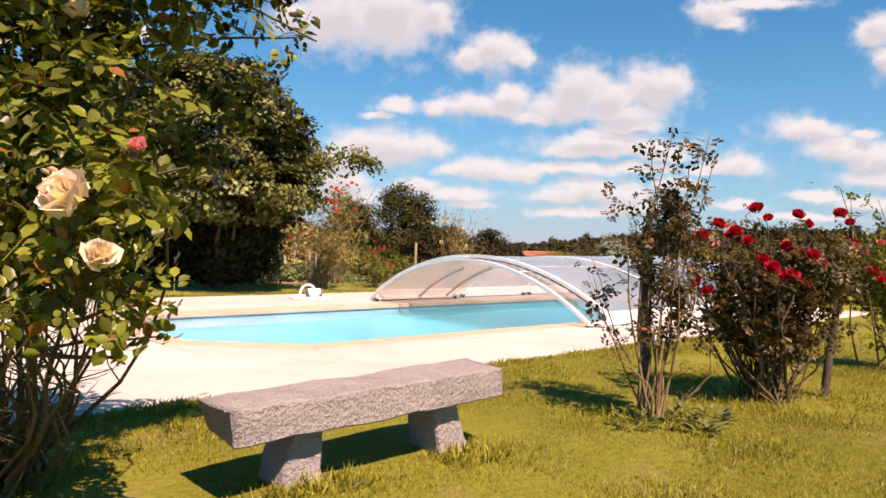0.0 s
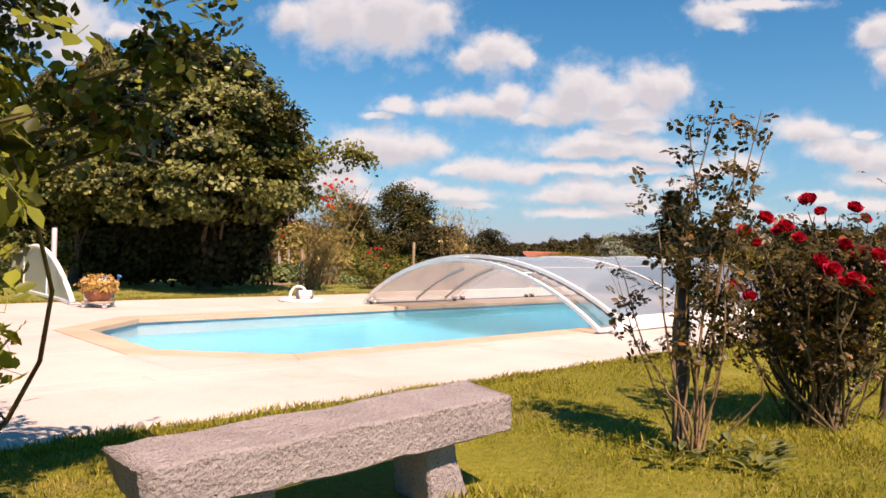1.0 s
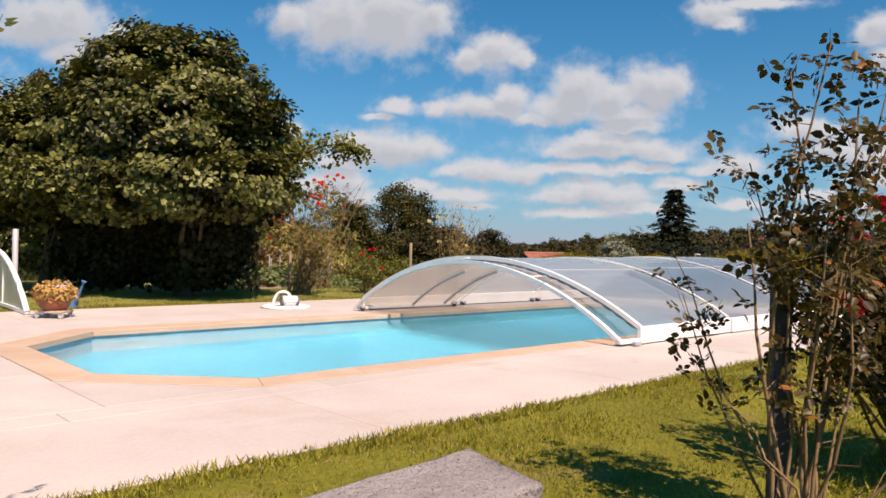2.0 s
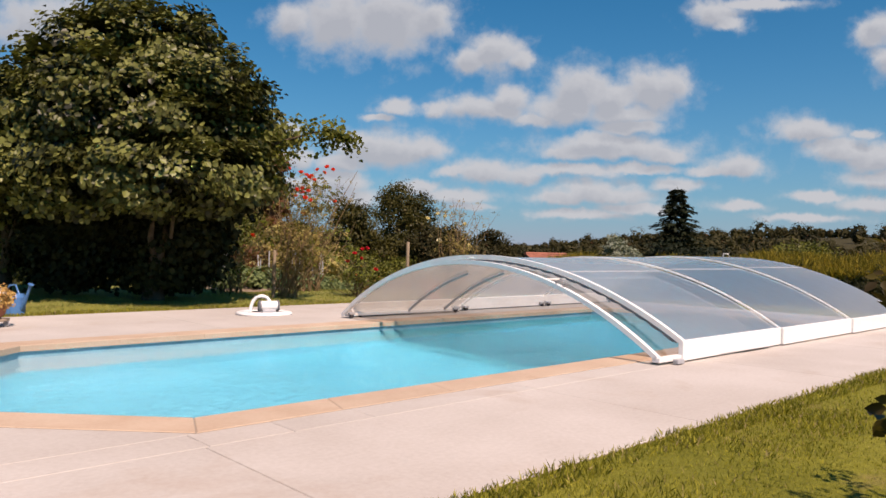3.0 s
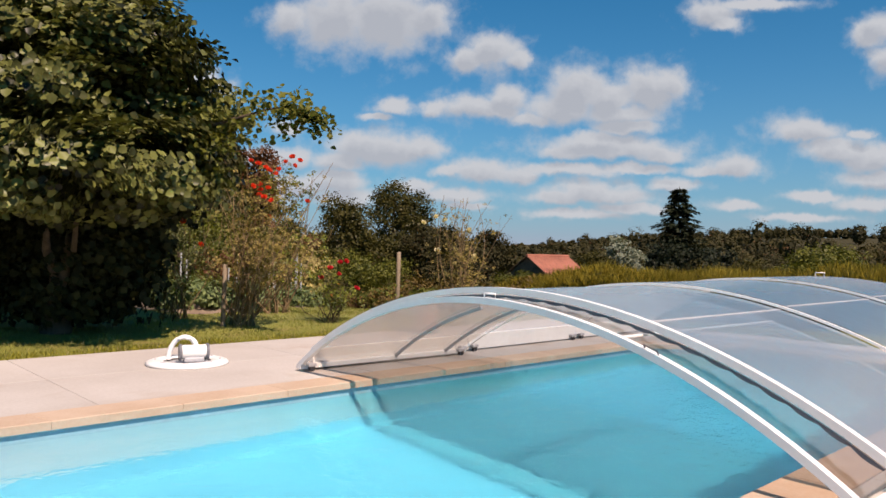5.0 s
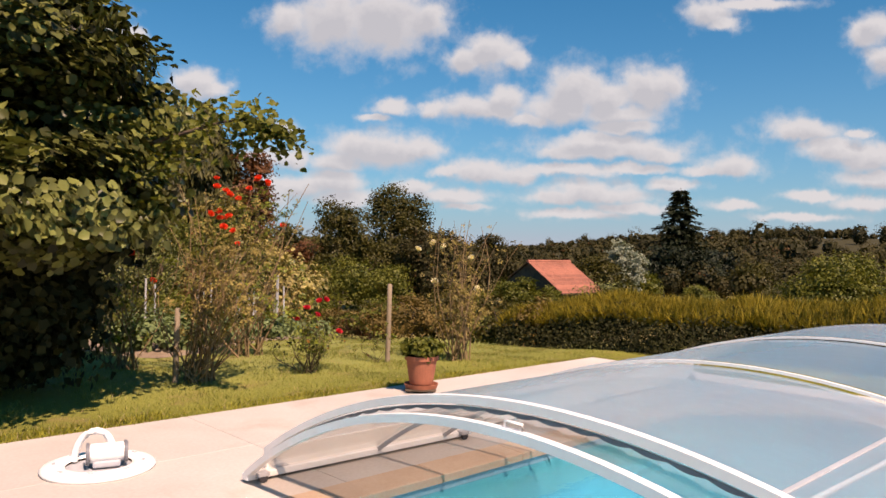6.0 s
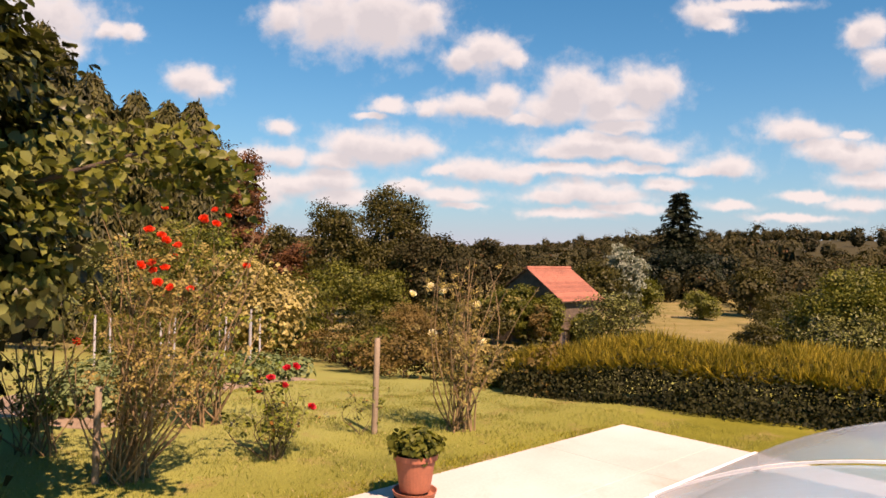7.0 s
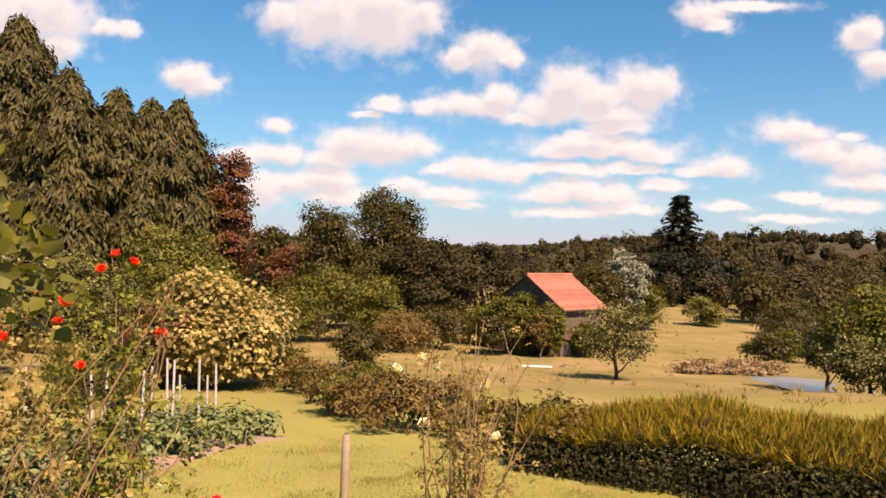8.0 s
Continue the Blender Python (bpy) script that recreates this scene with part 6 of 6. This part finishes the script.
def build_basket():
    t = thing("planter", "round orange planter of dry flowers on a low wheeled stand", "planter", (-5.64, 11.80, 0))
    bm = bmesh.new()
    lathe(bm, [(0.02, 0.115), (0.15, 0.115), (0.20, 0.17), (0.225, 0.26), (0.235, 0.30), (0.21, 0.30), (0.02, 0.28)], 28)
    bowl = part("bowl", bm, "terracotta", t, smooth=True)
    P, N = clumped([(0, 0, 0.37, 0.28, 0.28, 0.17), (0, 0, 0.32, 0.27, 0.27, 0.12)], 560, 5, 0.018, 0.75)
    tagged(part("flower_dome", leaves(P, N, 0.045, slim=0.6), "straw", bowl, "dome of dry golden flowers"), kind="stuff")
    bm = bmesh.new()
    box(bm, (-0.2, -0.16, 0.075), (0.2, 0.16, 0.112), 0.008)
    stand = part("stand", bm, "coping", t, "pale pink stand")
    for x in (-0.17, 0.17):
        for y in (-0.13, 0.13):
            bm = bmesh.new()
            bmesh.ops.create_cone(bm, cap_ends=True, segments=12, radius1=0.037, radius2=0.037, depth=0.03, matrix=pose(x, y, 0.039, 90, 0, 0))
            part("wheel", bm, "grey", stand, "grey castor")
    w = thing("flower_pot", "small white pot behind an orange planter", "flower pot", (-6.1, 12.55, 0))
    bm = bmesh.new()
    lathe(bm, [(0.02, 0.0), (0.14, 0.0), (0.19, 0.30), (0.20, 0.42), (0.18, 0.42), (0.02, 0.38)], 24)
    part("pot", bm, "white", w, smooth=False)
    b = thing("watering_can", "blue plastic watering can on the grass behind a planter", "watering can", (-6.4, 13.6, float(ground_z(-6.4, 13.6)) - 0.02), -20)
    bm = bmesh.new()
    lathe(bm, [(0.02, 0.0), (0.13, 0.0), (0.14, 0.02), (0.135, 0.26), (0.115, 0.31), (0.105, 0.31), (0.02, 0.27)], 24)
    part("body", bm, "blue", b, smooth=False)
    part("spout", tubes([[((0.10, 0, 0.06), 0.035), ((0.20, 0, 0.20), 0.026), ((0.27, 0, 0.36), 0.020), ((0.30, 0, 0.43), 0.020), ((0.315, 0, 0.46), 0.045)]], 10), "blue", b, smooth=True)
    part("handle", tubes([[((-0.12, 0, 0.08), 0.014), ((-0.21, 0, 0.16), 0.014), ((-0.22, 0, 0.32), 0.014), ((-0.12, 0, 0.43), 0.014), ((0.0, 0, 0.44), 0.014), ((0.08, 0, 0.30), 0.014)]], 8), "blue", b, smooth=True)


build_basket()

# handles on the cover
for u, cov in ((8.78, covers[0]), (15.75, covers[3])):
    z = 0.945 if u < 10 else 1.075
    part("handle", tubes([[((u - 0.0, VC - 0.10, z), 0.008), ((u, VC - 0.10, z + 0.05), 0.008), ((u, VC + 0.02, z + 0.05), 0.008), ((u, VC + 0.02, z), 0.008)]], 6), "white", cov)

v, z = arc(2.74, 0.93, 0.06, -0.52, 0.03)
part("handle", tubes([[((8.77, v - 0.05, z - 0.03), 0.006), ((8.745, v - 0.05, z + 0.01), 0.006), ((8.745, v + 0.05, z + 0.04), 0.006), ((8.77, v + 0.05, z + 0.01), 0.006)]], 6), "slate", covers[0], "small dark grip")
bm = bmesh.new()
box(bm, (8.92, VC - 2.875, 0.008), (9.05, VC - 2.815, 0.055), 0.010)
part("latch", bm, "grey", covers[0], "grey locking latch")

# ---------------------------------------------------------------- kitchen garden


def build_patch():
    g = np.random.default_rng(51)
    n, m = 26, 14
    V = []
    for i in range(n + 1):
        for j in range(m + 1):
            a, b = i / n, j / m * 2 - 1
            y = 20.6 + 7.4 * a
            w = 1.5 + 0.25 * math.sin(a * 9)
            x = -6.3 + 1.6 * a + b * w * (1 if 0.02 < a < 0.98 else 0.85)
            edge = min(1, 4 * (1 - abs(b)), 8 * a, 8 * (1 - a))
            V.append((x, y, float(ground_z(x, y)) - 0.03 + 0.09 * edge + g.normal() * 0.012 * (edge > 0.1)))
    F = [(i * (m + 1) + j, i * (m + 1) + j + 1, (i + 1) * (m + 1) + j + 1, (i + 1) * (m + 1) + j) for i in range(n) for j in range(m)]
    F = [f[::-1] for f in F]
    tagged(part("vegetable_bed", mesh_from("vegetable_bed", V, F), "soil", smooth=True), "bare pale soil of a vegetable bed", "soil bed", kind="structure")
    for k in range(58):
        a, b = g.uniform(0.02, 0.95), g.uniform(-0.85, 0.9)
        if a < 0.3 and b < 0.0:
            b = -b
        x, y = -6.3 + 1.6 * a + b * 1.5, 20.6 + 7.4 * a
        t = thing("vegetable_plant", "blue-green leafy vegetable plant in the bed", "vegetable", (x, y, float(ground_z(x, y)) + 0.03), group="vegetable plants")
        q = g.uniform(0.28, 0.55)
        P, N = in_lobes([(0, 0, q * 0.6, q, q, q * g.uniform(0.5, 0.9))], 130, 0.2)
        part("leaves", leaves(P, N + np.array([0, 0, 0.6]), 0.12, slim=0.62, six=True), "cabbage", t)
    for x, y, h in ((-5.1, 25.4, 1.3), (-5.4, 27.3, 1.42), (-5.28, 27.2, 1.4), (-5.7, 29.7, 1.26), (-4.25, 25.6, 1.5), (-4.35, 25.9, 1.4), (-5.4, 30.3, 1.09), (-5.1, 31.0, 1.06), (-4.5, 29.7, 1.35), (-6.4, 26.5, 1.2), (-6.0, 28.5, 1.3), (-6.9, 24.5, 1.3), (-7.3, 26.0, 1.25), (-6.7, 30, 1.2)):
        y = y - 2.4 if y > 28 else y
        t = thing("garden_stake", "pale upright stake in the vegetable bed", "stake", (x, y, float(ground_z(x, y))), group="vegetable stakes")
        part("stake", tubes([[((0, 0, -0.15), 0.025), ((g.normal() * 0.03, 0, h), 0.022)]], 6), "stake", t)


build_patch()
bank = np.array([(1.6, 25.2), (0.4, 26.9), (-1.4, 30.4), (-3.4, 34.2), (-6.0, 39.5), (-9.0, 46)])
gb = np.random.default_rng(66)
for k in range(22):
    f = k / 21 * 5
    x, y = (float(np.interp(f, range(6), bank[:, c])) + gb.normal() * 0.35 for c in (0, 1))
    r, h = gb.uniform(0.55, 0.95) * (1 + 0.08 * f), gb.uniform(0.7, 1.35) * (1 + 0.05 * f)
    mat = ("dry_leaf", "dry_leaf", "oak", "dry_leaf", "shrub", "red_leaf")[k % 6]
    lab = {"dry_leaf": "dry brown shrub on the slope's edge", "oak": "dark olive shrub on the slope's edge", "shrub": "fresh green shrub on the slope's edge", "red_leaf": "reddish dry shrub on the slope's edge"}[mat]
    leafy_tree("shrub", lab, at_ground(x, y), h, lobes_of(r, h * 0.5, h * 0.45, 6, 900 + k), 90, 16, 0.10, mat, 0.03, 0.12, 930 + k, 4, category="shrub", group="shrubs along the slope", shell=0.5)
# tussocks of the dry meadow
gt = np.random.default_rng(67)
XY = np.stack([gt.uniform(-45, 75, 3600), 36 + 110 * gt.uniform(0, 1, 3600) ** 1.1], axis=1)
XY = XY[(np.sin(XY[:, 0] * 0.31) * np.sin(XY[:, 1] * 0.23 + 1) + gt.normal(size=3600) * 0.4) > 0.1]
P = np.repeat(np.concatenate([XY, ground_z(XY[:, 0], XY[:, 1])[:, None]], axis=1), 10, axis=0) + gt.normal(size=(len(XY) * 10, 3)) * np.array([0.11, 0.11, 0.0])
W = np.concatenate([gt.normal(size=(len(P), 2)) * 0.4, np.ones((len(P), 1))], axis=1)
tagged(part("meadow_tussocks", leaves(P, gt.normal(size=P.shape), 0.24, slim=0.16, way=W), "straw_leaf"), "dry grass tussocks in the valley meadow", "grass", kind="stuff")
# dry brush on the bank behind the pond
for k in range(11):
    x, y = 18.0 + 0.75 * k + gb.normal() * 0.9, 69.5 + 0.5 * k + gb.normal() * 2.6
    r, h = gb.uniform(0.7, 1.3), gb.uniform(0.4, 0.9)
    leafy_tree("shrub", "pale dry brush on the pond bank", at_ground(x, y), h, lobes_of(r, h * 0.5, h * 0.42, 5, 990 + k), 60, 16, 0.2, "pale_brush", 0.03, 0.2, 991 + k, 3, category="shrub", group="brush on the pond bank", shell=0.5)
hedge("garden_shrubs", "low green shrubs behind the vegetable bed", [(-8.5, 31), (-10.5, 36), (-14, 40)], 1.8, 1.2, "shrub", 5000, 0.16, 62, category="shrubs", ragged=0.35)
hedge("garden_shrubs", "dark shrubs under the garden trees", [(-9.5, 21.5), (-13, 24), (-18, 26)], 2.2, 1.5, "tree_leaf", 6000, 0.14, 63, category="shrubs", ragged=0.35)

# pond in the meadow
bm = bmesh.new()
ring = []
for k in range(28):
    a = 2 * math.pi * k / 28
    r = 1 + 0.15 * math.sin(3 * a) + 0.1 * math.sin(5 * a + 1)
    ring.append(bm.verts.new((20.6 + 2.1 * r * math.cos(a), 58.0 + 2.6 * r * math.sin(a), float(ground_z(20.5, 56.4)) + 0.12)))
bm.faces.new(ring)
tagged(part("pond_water", bm, "pond"), "small still pond in the dry meadow", "pond", kind="structure")

# ---------------------------------------------------------------- grass


def grass(name, label, boxes, size, seed, mat="grass"):
    """Blades over stretches given in the pool's axes: u0, u1, v0, v1, how many."""
    g = np.random.default_rng(seed)
    Ps = []
    for u0, u1, v0, v1, n in boxes:
        U, V = g.uniform(u0, u1, n), g.uniform(v0, v1, n)
        # thins out towards the ends of the stretch
        if u1 - u0 > 4 and v1 - v0 > 1:
            U = np.where(g.uniform(size=n) < 0.12, U + g.normal(size=n) * 1.2, U)
            lower = v0 < 4.2
            slip = g.uniform(size=n) < 0.15
            V = np.where(slip, V - np.abs(g.normal(size=n)) * 1.0 if lower else V + np.abs(g.normal(size=n)) * 1.0, V)
            V = np.where((V < v0 - 0.3) & (not lower), v0 + 0.1, V)
        keep = noise_keep(U, V, g)
        Ps.append(np.stack([(U - V) * 0.70711, (U + V) * 0.70711], axis=1)[keep])
    XY = np.concatenate(Ps)
    n = len(XY)
    P = np.stack([XY[:, 0], XY[:, 1], ground_z(XY[:, 0], XY[:, 1]) + swell(XY[:, 0], XY[:, 1]) - 0.016], axis=1)
    W = np.concatenate([g.normal(size=(n, 2)) * 0.45, np.ones((n, 1))], axis=1)
    N = np.concatenate([g.normal(size=(n, 2)), np.full((n, 1), 0.2)], axis=1)
    tuft = 0.75 + 0.5 * np.clip(np.sin(XY[:, 0] * 4.1) * np.sin(XY[:, 1] * 3.7 + 1) + 0.4, 0, 1)
    ob = part(name, leaves(P, N, size * tuft, slim=0.13, way=W), mat)
    tagged(ob, label, "grass", kind="stuff")


def noise_keep(U, V, g):
    return g.uniform(size=len(U)) < 0.6 + 0.4 * np.sin(U * 2.3 + np.sin(V * 1.9)) * np.sin(V * 2.9)


grass("lawn_grass", "short yellow-green lawn grass with straw blades", [(-1.5, 8.5, -0.5, 4.18, 200000), (8.5, 14, 0.5, 4.18, 26000)], 0.036, 71)
grass("lawn_edge_grass", "longer grass along the terrace edge", [(-6, 13, 3.98, 4.22, 26000), (0, 16.9, 13.60, 13.9, 11000)], 0.06, 72)
grass("garden_grass", "mown garden grass beyond the pool", [(3, 18, 13.7, 18, 60000), (12, 18, 15, 22, 30000), (17, 18, 8, 14, 5000)], 0.05, 73, "garden_grass")
grass("bench_grass", "long grass round the bench legs", [(1.25, 1.8, 1.95, 2.15, 260), (2.3, 2.8, 1.9, 2.2, 350), (3.9, 4.5, 1.6, 2.4, 500), (5.0, 6.2, 1.3, 2.2, 600)], 0.075, 74)
